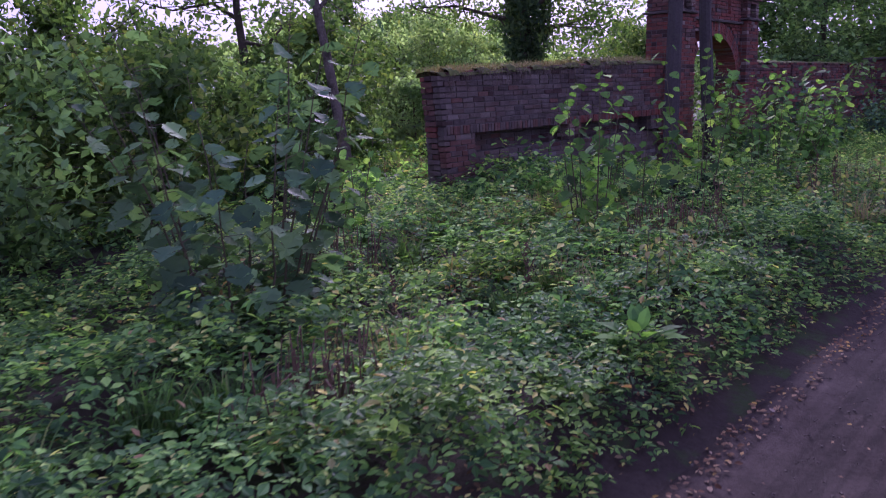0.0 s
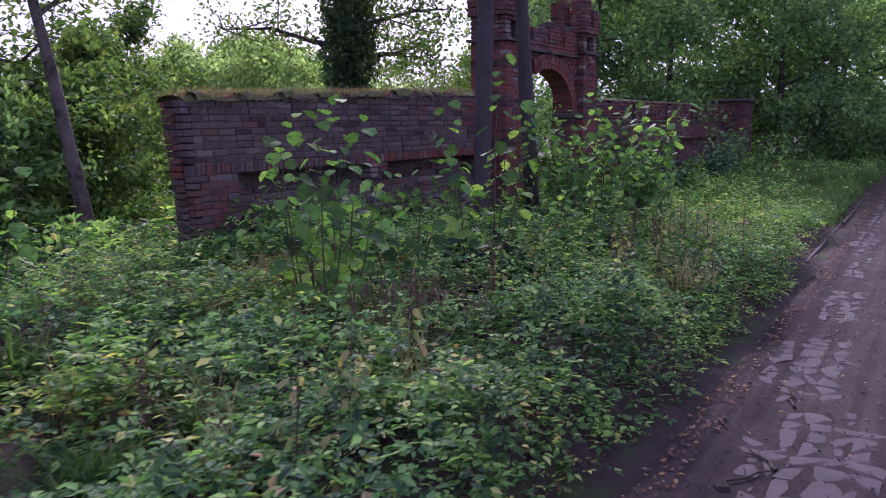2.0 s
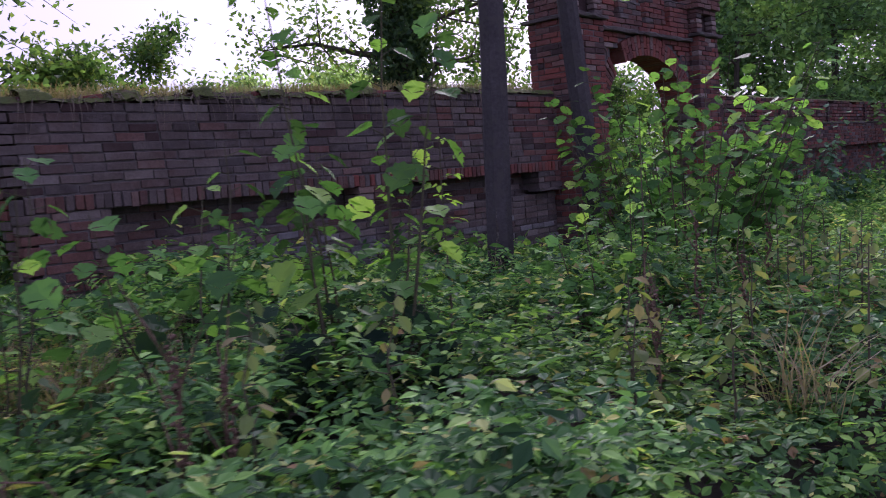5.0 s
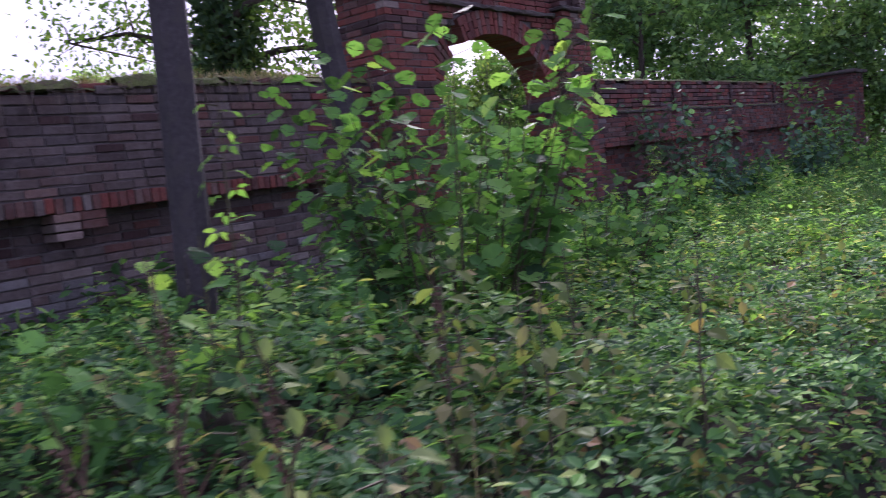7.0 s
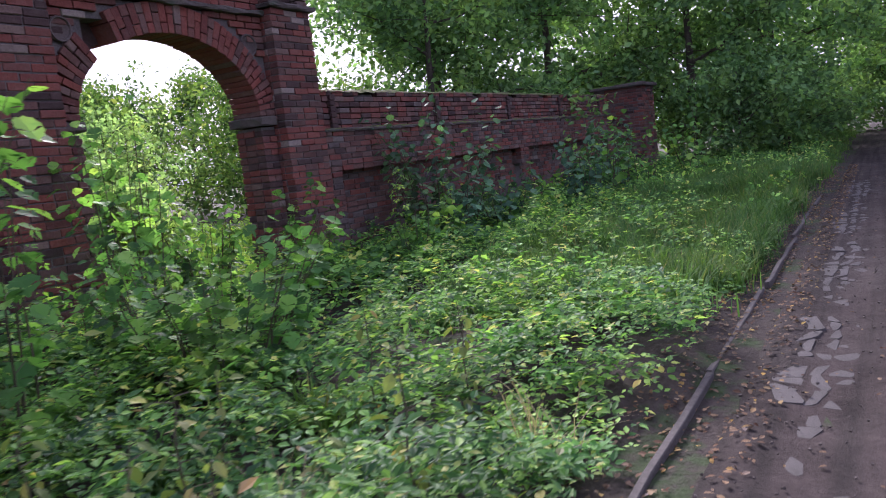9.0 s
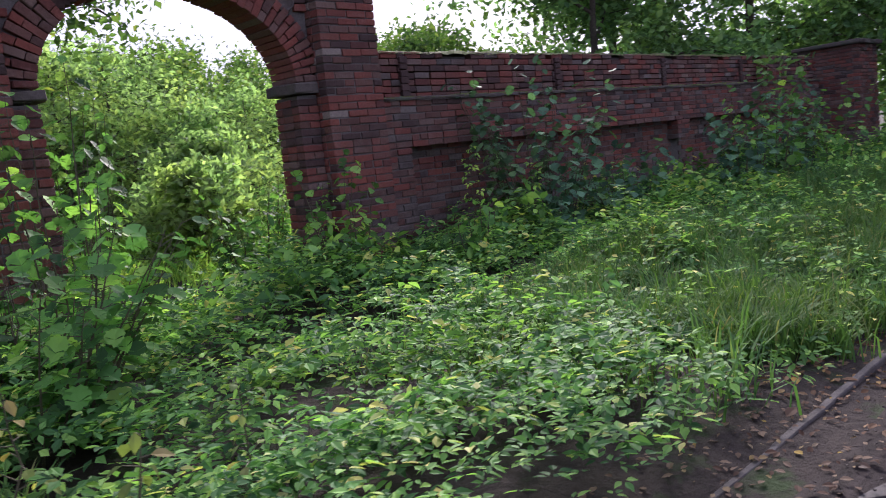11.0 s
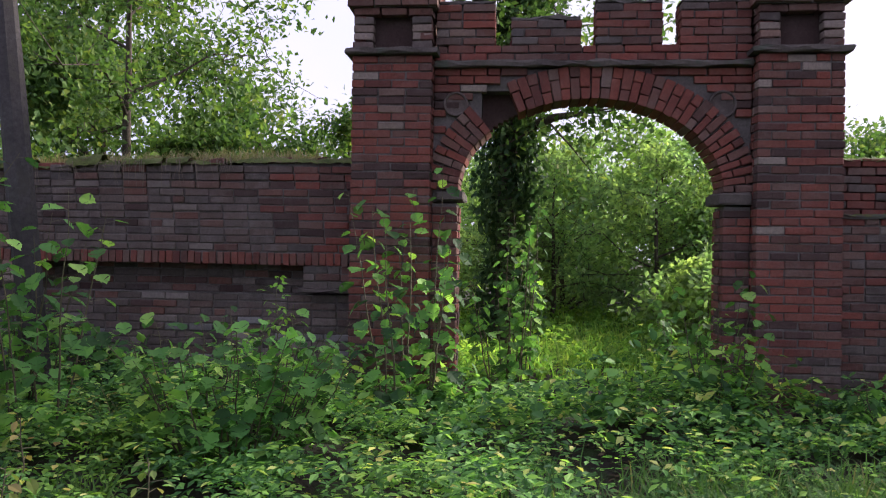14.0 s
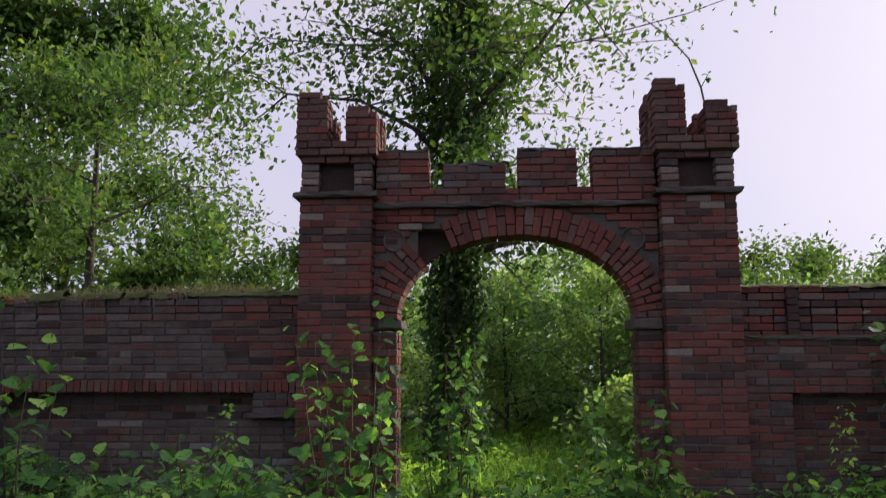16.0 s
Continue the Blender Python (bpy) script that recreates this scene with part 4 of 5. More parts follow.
for k, (x, y, hh, sp) in enumerate(((-2.4, 6.8, 2.4, 1.1), (3.2, 5.8, 2.0, 1.0), (4.2, 7.6, 2.6, 1.4), (.2, 13.0, 2.6, 1.6), (-3.4, 10.5, 2.6, 1.5), (6.2, 9.0, 3.0, 1.7), (2.0, 8.2, 3.7, 1.5), (.1, 9.6, 3.6, 1.7), (3.4, 9.4, 4.0, 1.7), (1.9, 3.6, 1.5, .8))):
    tree("bush", BUSH_LABEL, x, y, hh, sp, .02, 4000, .12, 190 + k, WILLOW, limbs=12, group="bushes in the clearing")
for k, (x, y) in enumerate(((17.8, -2.6), (20.5, -3.6), (23.0, -3.2), (27.5, -3.6), (33.0, -3.0), (21.5, -10.0), (26.0, -10.2), (32.0, -10.0), (36.0, -6.5), (14.0, 2.6), (10.6, 3.0), (40.0, -2.0))):
    tree("bush", "dark undergrowth bush at the wood's edge", x, y, 2.8 + .5 * math.sin(k * 1.7), 1.9, .02, 4500, .17, 250 + k, FOREST, limbs=12, group="undergrowth along the track")
WOODS = (
    (12.0, 3.8, 7.5, 3.0, .08, 12000, .15), (15.0, 5.2, 9.0, 3.6, .08, 11000, .17), (18.5, 3.0, 10.0, 3.8, .06, 11000, .17), (19.5, -1.2, 9.5, 3.4, .05, 11000, .16),
    (23.5, .5, 11.0, 4.2, .05, 10000, .2), (25.0, -2.6, 9.5, 3.2, .05, 9000, .18), (31.0, -2.2, 10.5, 3.6, .05, 8000, .2), (23.0, -11.5, 10.5, 3.6, .05, 9000, .19),
    (29.0, -12.0, 11.0, 4.0, .05, 8000, .2), (37.0, -4.0, 11.0, 4.6, .02, 8000, .24), (37.0, -9.0, 11.0, 4.6, .02, 8000, .24), (29.0, 4.0, 12.0, 4.6, .05, 8000, .23),
    (22.0, 8.0, 10.0, 4.2, .06, 8000, .22), (43.0, -6.5, 12.0, 5.5, .02, 7000, .28),
)
for k, (x, y, hh, sp, bh, nl, ls) in enumerate(WOODS):
    tree("woodland_tree", FOREST_LABEL, x, y, hh, sp, bh, int(nl * .9), ls * 1.25, 200 + k, FOREST, group="woodland along the track")
LEFT = (
    (-13.8, 3.2, 2.3, 1.5, .05, 5000, .13, CROWN), (-14.5, 6.5, 5.0, 2.2, .25, 2500, .14, CROWN),
    (-12.5, 9.5, 2.9, 2.0, .05, 3500, .17, CROWN), (-16.5, 2.5, 5.5, 2.0, .45, 1500, .11, CROWN), (-11.6, 3.4, 2.5, 1.4, .03, 5000, .12, CROWN), (-7.4, 5.0, 2.5, 1.5, .03, 5500, .13, CROWN), (-8.9, 4.4, 2.2, 1.2, .02, 4000, .12, FOREST),
    (-17.5, 6.5, 3.2, 1.8, .1, 3000, .15, CROWN), (-9.7, 3.2, 1.5, .8, .02, 3500, .11, FOREST), (-12.6, 1.7, 1.9, 1.2, .02, 5000, .12, CROWN), (-15.2, 1.2, 2.2, 1.4, .02, 5000, .12, FOREST),
)
tree("tree", "slender leaning tree beside the wall's end", -8.95, 2.4, 6.4, 2.2, .45, 4500, .11, 299, CROWN, PALE_BARK, lean=(-.12, .06), trunk_r=.105, group="trees west of the wall")
for k, (x, y, hh, sp, bh, nl, ls, mt) in enumerate(LEFT):
    tree("tree" if hh > 3 else "bush", TREE_LABEL if hh > 3 else BUSH_LABEL, x, y, hh, sp, bh, nl, ls, 300 + k, mt, group="trees west of the wall")

# ---- saplings with large leaves ----
LEAVES = {}


def leaf_mesh(kind, k, mat):
    key = (kind, k, mat.name)
    if key not in LEAVES:
        tv, tf = {"round": ROUND, "tre": TREFOIL, "oval": OVAL}[kind]
        tv = np.array(tv, float)
        r = np.random.default_rng(k)
        tv = tv + r.normal(0, .02, tv.shape)
        tv[:, 2] -= (.12 + .1 * k / 4) * tv[:, 1] ** 2
        LEAVES[key] = np_mesh("leaf", tv, tf, mat)
    return LEAVES[key]


def sapling(name, label, x, y, height, stems, per_stem, size, seed, kind="round", mat=None, out=.30, group="", bare=.06, limit=300):
    """Upright shoots from one root with large single leaves along them."""
    rng = np.random.default_rng(seed)
    z0 = float(lie(x, y)) - .03
    ob = thing(name, label, "shrub", group=group, at=(x, y, z0))
    mat = mat or HAZEL
    tubes, made, far = [], 0, []
    for s in range(stems):
        ang = s * 2.4 + rng.uniform(-.6, .6)
        h = height * (1 if s == 0 else rng.uniform(.55, .97))
        o = out * h * (.25 if s == 0 else rng.uniform(.4, 1.0))
        bend = rng.uniform(.8, 1.6)
        root = .02 + .05 * stems ** .5
        pts = [np.array((math.cos(ang) * (root + o * t ** bend) + rng.normal(0, .012) * (t > 0), math.sin(ang) * (root + o * t ** bend), h * t)) for t in np.linspace(0, 1, 7)]
        tubes.append(tube(pts, np.linspace(.006 + .002 * height, .002, 7), 5))
        for k in range(per_stem):
            t = bare + (1 - bare) * (k + rng.uniform(0, .7)) / per_stem
            p = np.array([np.interp(t, np.linspace(0, 1, 7), [q[i] for q in pts]) for i in range(3)])
            la = k * 2.6 + rng.uniform(-.6, .6)
            stalk = size * rng.uniform(.3, 1.05) * (1.2 - .6 * t)
            tip = p + np.array((math.cos(la) * stalk, math.sin(la) * stalk, stalk * rng.uniform(.0, .5)))
            tubes.append(tube([p, tip], [.003, .002], 3))
            m = Matrix.Translation(tip) @ Matrix.Rotation(la - math.pi / 2, 4, 'Z') @ Matrix.Rotation(rng.normal(-.42, .3), 4, 'X') @ Matrix.Rotation(rng.normal(0, .3), 4, 'Y')
            sz = size * rng.uniform(.6, 1.15) * (1.1 - .35 * t)
            if made < limit:
                lf = child(new("leaf", leaf_mesh(kind, int(rng.integers(0, 4)), mat)), ob)
                lf.matrix_basis = m @ Matrix.Scale(sz, 4)
                made += 1
            else:
                far.append((np.array(m.translation), np.array(m.to_3x3()), sz))
    v, f = joined(*tubes)
    part_np("stem", v, f, STEM, ob)
    if far:
        tv, tf = {"round": ROUND, "tre": TREFOIL, "oval": OVAL}[kind]
        v, f = spread(tv, tf, np.array([q[0] for q in far]), np.array([q[1] for q in far]), np.array([q[2] for q in far]))
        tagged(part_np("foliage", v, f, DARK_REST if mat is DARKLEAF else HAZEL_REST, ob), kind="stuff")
    return ob


HAZ = "hazel shoots with large round green leaves among herbs"
# (x, y, height, stems, leaves a stem, leaf size, leaves that are parts, how far the stems lean out)
SHRUBS = (
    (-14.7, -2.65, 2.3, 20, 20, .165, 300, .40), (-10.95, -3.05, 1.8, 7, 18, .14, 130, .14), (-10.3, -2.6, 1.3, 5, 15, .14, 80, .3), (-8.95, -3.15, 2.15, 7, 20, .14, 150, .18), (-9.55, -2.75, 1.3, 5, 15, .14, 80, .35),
    (-4.95, -2.75, 2.15, 40, 28, .135, 300, .46), (-7.3, -3.4, .8, 5, 12, .12, 60, .3), (-2.45, -2.3, 1.1, 36, 20, .115, 300, .6), (-1.55, -.62, 2.3, 9, 22, .145, 200, .2), (-3.8, -2.25, 1.75, 5, 18, .15, 90, .22),
    (-4.3, -1.75, 1.6, 8, 18, .13, 150, .3), (-2.3, -1.5, .7, 10, 14, .10, 130, .4), (7.8, -1.7, 1.75, 12, 18, .14, 150, .3), (9.8, -1.9, 1.6, 10, 18, .14, 100, .3), (12.3, -2.4, 1.9, 10, 18, .14, 90, .3), (2.2, -1.1, .9, 7, 14, .10, 90, .3),
    (1.35, 1.5, 1.25, 20, 20, .11, 300, .35), (1.05, -.5, 1.3, 7, 18, .12, 120, .25), (-.7, 1.1, 2.1, 12, 24, .12, 250, .2), (-12.2, -1.0, 1.3, 7, 15, .13, 100, .3), (-6.3, -3.0, .8, 7, 12, .11, 80, .3),
)
# the first hazel takes the darker elder leaf, its shade put into the colour
for k, (x, y, hh, st, ps, sz, cap, lean) in enumerate(SHRUBS):
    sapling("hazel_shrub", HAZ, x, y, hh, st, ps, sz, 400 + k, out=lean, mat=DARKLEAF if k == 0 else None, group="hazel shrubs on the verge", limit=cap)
for k, (x, y, hh, st, lean) in enumerate(((4.05, -.5, 2.4, 26, .34), (5.2, -.9, 1.15, 10, .5), (3.5, -.8, 1.0, 8, .5), (7.0, -1.7, 1.5, 10, .3), (9.0, -1.6, 1.6, 10, .3))):
    sapling("elder_bush", "upright bluish green shrub in front of the wall", x, y, hh, st, 24, .135, 480 + k, "round", DARKLEAF, lean, "shrubs along the wall", limit=220)
for k, (x, y, hh, ps, sz) in enumerate(((-8.5, -3.2, 1.25, 22, .13), (-8.78, -3.12, 1.1, 18, .12), (-2.7, -.9, 1.2, 28, .14), (2.75, -.5, 1.25, 30, .13), (3.3, -.9, 1.1, 20, .12), (1.0, -.2, 1.0, 20, .10), (-7.1, -3.5, 1.25, 26, .10), (-2.75, -1.4, .7, 16, .10))):
    sapling("young_maple", "slender young sapling with bright lime-green lobed leaves", x, y, hh, 1, ps, sz, 450 + k, "tre", LIME, .12, "young saplings on the verge", .25)

# a backlit clump, its shade carried by the leaf colour
sapling("hazel_shrub", "low clump of hazel leaves with shade put into their colour", -9.05, -3.25, .6, 14, 12, .13, 470, "round", SHADE_LEAF, .34, "hazel shrubs on the verge")

# ---- herbs and grass ----
def verge_points(rng, n, x0, x1, y0, y1):
    return np.stack([rng.uniform(x0, x1, n), rng.uniform(y0, y1, n)], 1)


def herb_field(name, label, n, x0, x1, y0, y1, shape, size, mat, seed, top=.3, tilt=.45, keep=None):
    rng = np.random.default_rng(seed)
    # leaves gather in plants, each with its own height
    plants = verge_points(rng, max(n // 9, 1), x0, x1, y0, y1)
    tall = rng.uniform(.45, 1.15, len(plants))
    own = rng.integers(0, len(plants), n)
    off = rng.normal(0, size * .75, (n, 2))
    p = plants[own] + off
    dome = np.maximum(1 - (np.hypot(off[:, 0], off[:, 1]) / (size * 3.2)) ** 2, .3) * tall[own]
    if keep is not None:
        ok = keep(p[:, 0], p[:, 1], rng.random(len(p)))
        p, dome = p[ok], dome[ok]
    n = len(p)
    bumpy = .6 + .4 * np.sin(p[:, 0] * 2.2 + np.sin(p[:, 1] * 1.7) * 2) * np.cos(p[:, 1] * 2.6)
    edge = smooth01(ROAD_L - .1, ROAD_L + .6, p[:, 1])
    hgt = (rng.random(n) ** .4) * dome * top * 1.25 * bumpy * (.25 + .75 * edge) + .03
    z = lie(p[:, 0], p[:, 1]) + hgt
    v, f = spread(*shape, np.column_stack([p, z]), turns(rng, n, tilt), size * rng.uniform(.55, 1.25, n))
    return tagged(part_np(name, v, f, mat), label, "herbs", kind="stuff")


def clear_path(x, y, r):
    """The trodden way from the track to the gate stays thin, and so does the edge of the track."""
    way = np.abs(x - (-.15 + .12 * np.sin(y * 1.5))) < .25
    near = .20 * smooth01(-6.0, -3.0, x)
    dense = smooth01(ROAD_L - .06 + near, ROAD_L + .28 + near, y)
    grassy = smooth01(-.9, .6, x) * smooth01(-2.2, -3.4, y)
    return (r < dense * (1 - .75 * way * (y < -1.2)) * (1 - .6 * grassy)) & ~((np.abs(x) > 1.42) & (np.abs(x) < 2.25) & (y > -.05))


herb_field("ground_elder", "low green herbs with three-part leaves covering the verge", 19000, -18, 3.5, -5.3, -4.0, TREFOIL, .10, HERB, 21, .38, .26, clear_path)
herb_field("ground_elder", "low green herbs with three-part leaves covering the verge", 38000, -18, 5.5, -4.2, .3, TRI, .115, HERB, 27, .52, .28, clear_path)
herb_field("bramble", "dull green bramble leaves low on the verge", 17000, -18.5, -3.5, -5.2, .3, TRI, .11, BRAMBLE, 22, .46, .34, clear_path)
herb_field("nettle_patch", "nettles and tall herbs along the wall's foot", 12000, -9.5, 15, -1.6, .25, OVAL, .12, HERB, 23, .6, .5, clear_path)
herb_field("far_herbs", "low green herbs along the wall", 10000, 5, 22, -5.0, .2, TRI, .16, HERB, 24, .4, .5, clear_path)
herb_field("meadow_herbs", "bright green herbs beyond the gate", 12000, -6, 9, .9, 12, TRI, .16, MEADOW, 25, .4, .5)
herb_field("wood_herbs", "dark herbs under the western trees", 7500, -19, -4.2, .95, 7, TRI, .2, HERB, 26, .5, .5)


def grass_field(name, label, n, x0, x1, y0, y1, hgt, mat, seed, keep=None, base=None, wide=.006, clump=0):
    rng = np.random.default_rng(seed)
    p = verge_points(rng, n, x0, x1, y0, y1)
    if clump:
        c = verge_points(rng, clump, x0, x1, y0, y1)
        p = c[rng.integers(0, clump, n)] + rng.normal(0, .07, (n, 2))
    if keep is not None:
        p = p[keep(p[:, 0], p[:, 1], rng.random(len(p)))]
    n = len(p)
    z = (lie(p[:, 0], p[:, 1]) if base is None else base(p[:, 0])) - .01
    h = hgt * rng.uniform(.4, 1.2, n)
    a, droop = rng.uniform(0, 2 * np.pi, n), rng.uniform(.3, 1.25, n)
    dx, dy = np.cos(a), np.sin(a)
    w = wide * rng.uniform(.7, 1.4, n)
    px, py = -dy * w, dx * w
    rows = []
    for t, s in ((0, 1), (.45, .9), (.8, .55), (1, .0)):
        cx, cy = p[:, 0] + dx * h * droop * t ** 2 * .8, p[:, 1] + dy * h * droop * t ** 2 * .8
        cz = z + h * (t - .35 * droop * t ** 2.5)
        if s:
            rows += [np.stack([cx - px * s, cy - py * s, cz], 1), np.stack([cx + px * s, cy + py * s, cz], 1)]
        else:
            rows.append(np.stack([cx, cy, cz], 1))
    v = np.stack(rows, 1).reshape(-1, 3)
    tf = np.array([(0, 1, 3), (0, 3, 2), (2, 3, 5), (2, 5, 4), (4, 5, 6)])
    f = (tf[None] + 7 * np.arange(n)[:, None, None]).reshape(-1, 3)
    return tagged(part_np(name, v, f, mat), label, "grass", kind="stuff")


def grassy_keep(x, y, r):
    g = smooth01(-1.0, .5, x) * smooth01(-1.8, -3.0, y)
    way = (np.abs(x + .15) < .22) & (y < -1.5)
    return (r < g * (1 - .7 * way))


grass_field("verge_grass", "long green grass along the track", 75000, -2.5, 12, -5.0, -1.6, .40, GRASS, 31, grassy_keep, None, .0048, 900)
grass_field("far_grass", "short grass along the track", 16000, 10, 34, -5.1, -2.4, .3, GRASS, 32, None, None, .008, 600)
grass_field("grass_tufts", "grass tufts among the herbs", 4500, -18, -2, -4.1, -1, .34, GRASS, 33, None, None, .006, 45)
grass_field("dry_stalks", "dry straw-coloured grass stalks among the herbs", 1500, -15, -3, -4.8, -1.0, .5, STRAW, 34, None, None, .003, 30)
grass_field("wall_grass", "dry grass and weeds on the wall's top", 5000, -9.1, -2.6, .38, .78, .17, STRAW, 35, None, lambda x: west_top(x) + .02, .003)
grass_field("meadow_grass", "tall bright grass beyond the gate", 16000, -5, 8, 1.5, 12, .4, MEADOW, 36, None, None, .009)
grass_field("bank_grass", "dry tall grass behind the wall", 6000, -6.6, -2.6, .85, 4.0, .45, STRAW, 37, None, None, .006)
grass_field("road_edge_south", "grass on the far edge of the track", 6000, -20, 30, -10.5, -8.6, .3, GRASS, 38, None, None, .008)

# ---- A-shaped pole ----
pole = thing("utility_pole", "pair of weathered dark timber poles standing in the herbs", "pole")


def post(name, foot, top, w, label="", mat=None):
    """A squared, chamfered, slightly twisted timber."""
    foot, top = Vector(foot), Vector(top)
    bm = bmesh.new()
    rings = []
    n = 12
    for i in range(n + 1):
        t = i / n
        c = foot.lerp(top, t)
        s = w * (1.12 - .2 * t) / 2
        ring = []
        for k in range(8):
            ang = radians(22.5 + 45 * k + 6 * t)
            ring.append(bm.verts.new(c + Vector((math.cos(ang) * s * 1.12, math.sin(ang) * s * 1.12, 0)) + Vector((random.gauss(0, .003), random.gauss(0, .003), 0))))
        rings.append(ring)
    for a, b in zip(rings[:-1], rings[1:]):
        for k in range(8):
            bm.faces.new((a[k], a[(k + 1) % 8], b[(k + 1) % 8], b[k]))
    bm.faces.new(rings[-1])
    bm.faces.new(list(reversed(rings[0])))
    return part(name, bm, mat or WOOD, pole, label)


post("main_pole", (-5.90, -1.5, -.15), (-5.62, -1.5, 5.4), .19)
post("brace_pole", (-4.25, -1.5, -.2), (-4.9, -1.46, 5.3), .17)
post("pole_base", (-5.9, -1.5, -.25), (-5.857, -1.5, .72), .205, "dark peeling base of the pole", PEELED)
post("pole_base", (-4.245, -1.5, -.3), (-4.36, -1.493, .7), .185, "mottled peeling base of the pole", PEELED)

# ---- on the track ----
TAR = tarmac_material()
asphalt = thing("asphalt_remnants", "crazed pale remnants of worn asphalt in the track", "asphalt", kind="structure")
rng = np.random.default_rng(61)


def crazed(cx, cy, lx, ly, cells):
    """Broken pieces of a worn asphalt patch: an uneven grid of cells with cracks between them and a ragged outline."""
    nx, ny = cells
    gx_, gy_ = np.linspace(-.5, .5, nx + 1), np.linspace(-.5, .5, ny + 1)
    P = np.zeros((nx + 1, ny + 1, 2))
    for i in range(nx + 1):
        for j in range(ny + 1):
            P[i, j] = (cx + (gx_[i] + rng.normal(0, .22 / nx)) * lx, cy + (gy_[j] + rng.normal(0, .22 / ny)) * ly)
    for i in range(nx):
        for j in range(ny):
            u, w = (i + .5) / nx * 2 - 1, (j + .5) / ny * 2 - 1
            if u * u + w * w > rng.uniform(.55, 1.25):
                continue
            q = np.array([P[i, j], P[i + 1, j], P[i + 1, j + 1], P[i, j + 1]])
            c = q.mean(0)
            q = c + (q - c) * rng.uniform(.97, 1.0)
            nxt = np.roll(q, -1, 0)
            ring = np.empty((8, 2))
            ring[0::2], ring[1::2] = q * .88 + nxt * .12, q * .12 + nxt * .88
            ring += rng.normal(0, .006, (8, 2))
            z = float(road_lie(np.array(c[0]), np.array(c[1])))
            tilt = rng.normal(0, .006, 2)
            top = [(p[0], p[1], z - .001 + (p - c) @ tilt) for p in ring]
            low = [(p[0] + (p[0] - c[0]) * .06, p[1] + (p[1] - c[1]) * .06, z - .02) for p in ring]
            v = np.array(top + low + [(c[0], c[1], z + .001)])
            tri = np.array([(k, (k + 1) % 8, 16) for k in range(8)] + [(k + 8, (k + 1) % 8 + 8, (k + 1) % 8) for k in range(8)] + [(k + 8, (k + 1) % 8, k) for k in range(8)])
            part_np("asphalt_piece", v, tri, TAR, asphalt)


for cx, cy, lx, ly, cl in ((-8.8, -5.85, 2.4, .62, (13, 4)), (-10.7, -6.1, 1.9, .7, (10, 5)), (-12.1, -6.5, 1.6, .75, (9, 5)), (-6.3, -5.85, 2.0, .4, (11, 3)), (-4.0, -5.8, 1.8, .3, (9, 2)), (-1.6, -5.72, 2.6, .36, (11, 3)),
                           (1.4, -5.74, 3.0, .34, (13, 3)), (4.6, -5.7, 3.2, .32, (14, 3)), (8.4, -5.68, 3.8, .34, (14, 3)), (-8.6, -7.5, 2.2, .5, (11, 4)), (-2.0, -7.5, 2.4, .5, (12, 4))):
    crazed(cx, cy, lx, ly, cl)


def litter(name, label, n, x0, x1, y0, y1, size, mat, seed, power=1.0, shape=None, where=None):
    rng = np.random.default_rng(seed)
    x = rng.uniform(x0, x1, n)
    y = y1 - (y1 - y0) * rng.random(n) ** power
    on_road = (y < ROAD_L) & (y > ROAD_R)
    z = np.where(on_road, road_lie(x, y), lie(x, y)) + .012
    v, f = spread(*(shape or SIMPLE), np.stack([x, y, z], 1), turns(rng, n, .22), size * rng.uniform(.5, 1.3, n))
    return tagged(part_np(name, v, f, mat), label, "leaf litter", kind="stuff")


litter("leaf_litter", "dry brown fallen leaves along the track's edge", 8000, -18, 14, -5.6, -4.9, .036, FALLEN, 71, 1.0, OVAL)
litter("leaf_litter", "scattered fallen leaves on the track", 1500, -18, 14, -8.6, -5.4, .028, FALLEN, 72, 1.0, OVAL)
litter("leaf_litter", "fallen leaves on the trodden way to the gate", 350, -.6, .4, -5.2, -1.0, .06, FALLEN, 73, 1.0, OVAL)
PEB = (CORNERS * (1, .8, .5), np.array([(0, 1, 5), (0, 5, 4), (1, 3, 7), (1, 7, 5), (3, 2, 6), (3, 6, 7), (2, 0, 4), (2, 4, 6), (4, 5, 7), (4, 7, 6)]))
litter("gravel", "small stones and crumbs of earth on the track", 5000, -18, 12, -8.6, -5.3, .012, mottled("grit", (.05, .04, .038), (.12, .10, .09), 20, 60), 74, 1.0, PEB)

# timber edging, in lengths, half sunk
for k, (x0, x1, dy, z) in enumerate(((-4.0, -1.75, 0, .0), (-1.7, .6, .02, -.01), (.7, 3.2, .0, .0), (3.4, 6.2, .03, .0), (6.3, 9.0, .01, .0), (-4.7, -4.05, -.02, -.03))):
    bm = bmesh.new()
    n = 10
    rings = []
    for i in range(n + 1):
        x = x0 + (x1 - x0) * i / n
        yc, zc = ROAD_L + .11 + dy + random.gauss(0, .004), float(road_z(x)) + .028 + z + random.gauss(0, .004)
        rings.append([bm.verts.new((x, yc + a, zc + b)) for a, b in ((-.02, -.08), (.02, -.08), (.02, .002), (.015, .008), (-.015, .008), (-.02, .002))])
    for a, b in zip(rings[:-1], rings[1:]):
        for q in range(6):
            bm.faces.new((a[q], a[(q + 1) % 6], b[(q + 1) % 6], b[q]))
    bm.faces.new(rings[-1])
    bm.faces.new(list(reversed(rings[0])))
    me = bpy.data.meshes.new("edging_board")
    bm.to_mesh(me)
    bm.free()
    me.materials.append(PLANK)
    tagged(new("edging_board", me), "weathered timber edging board along the dirt track", "edging board", "timber edging of the track")


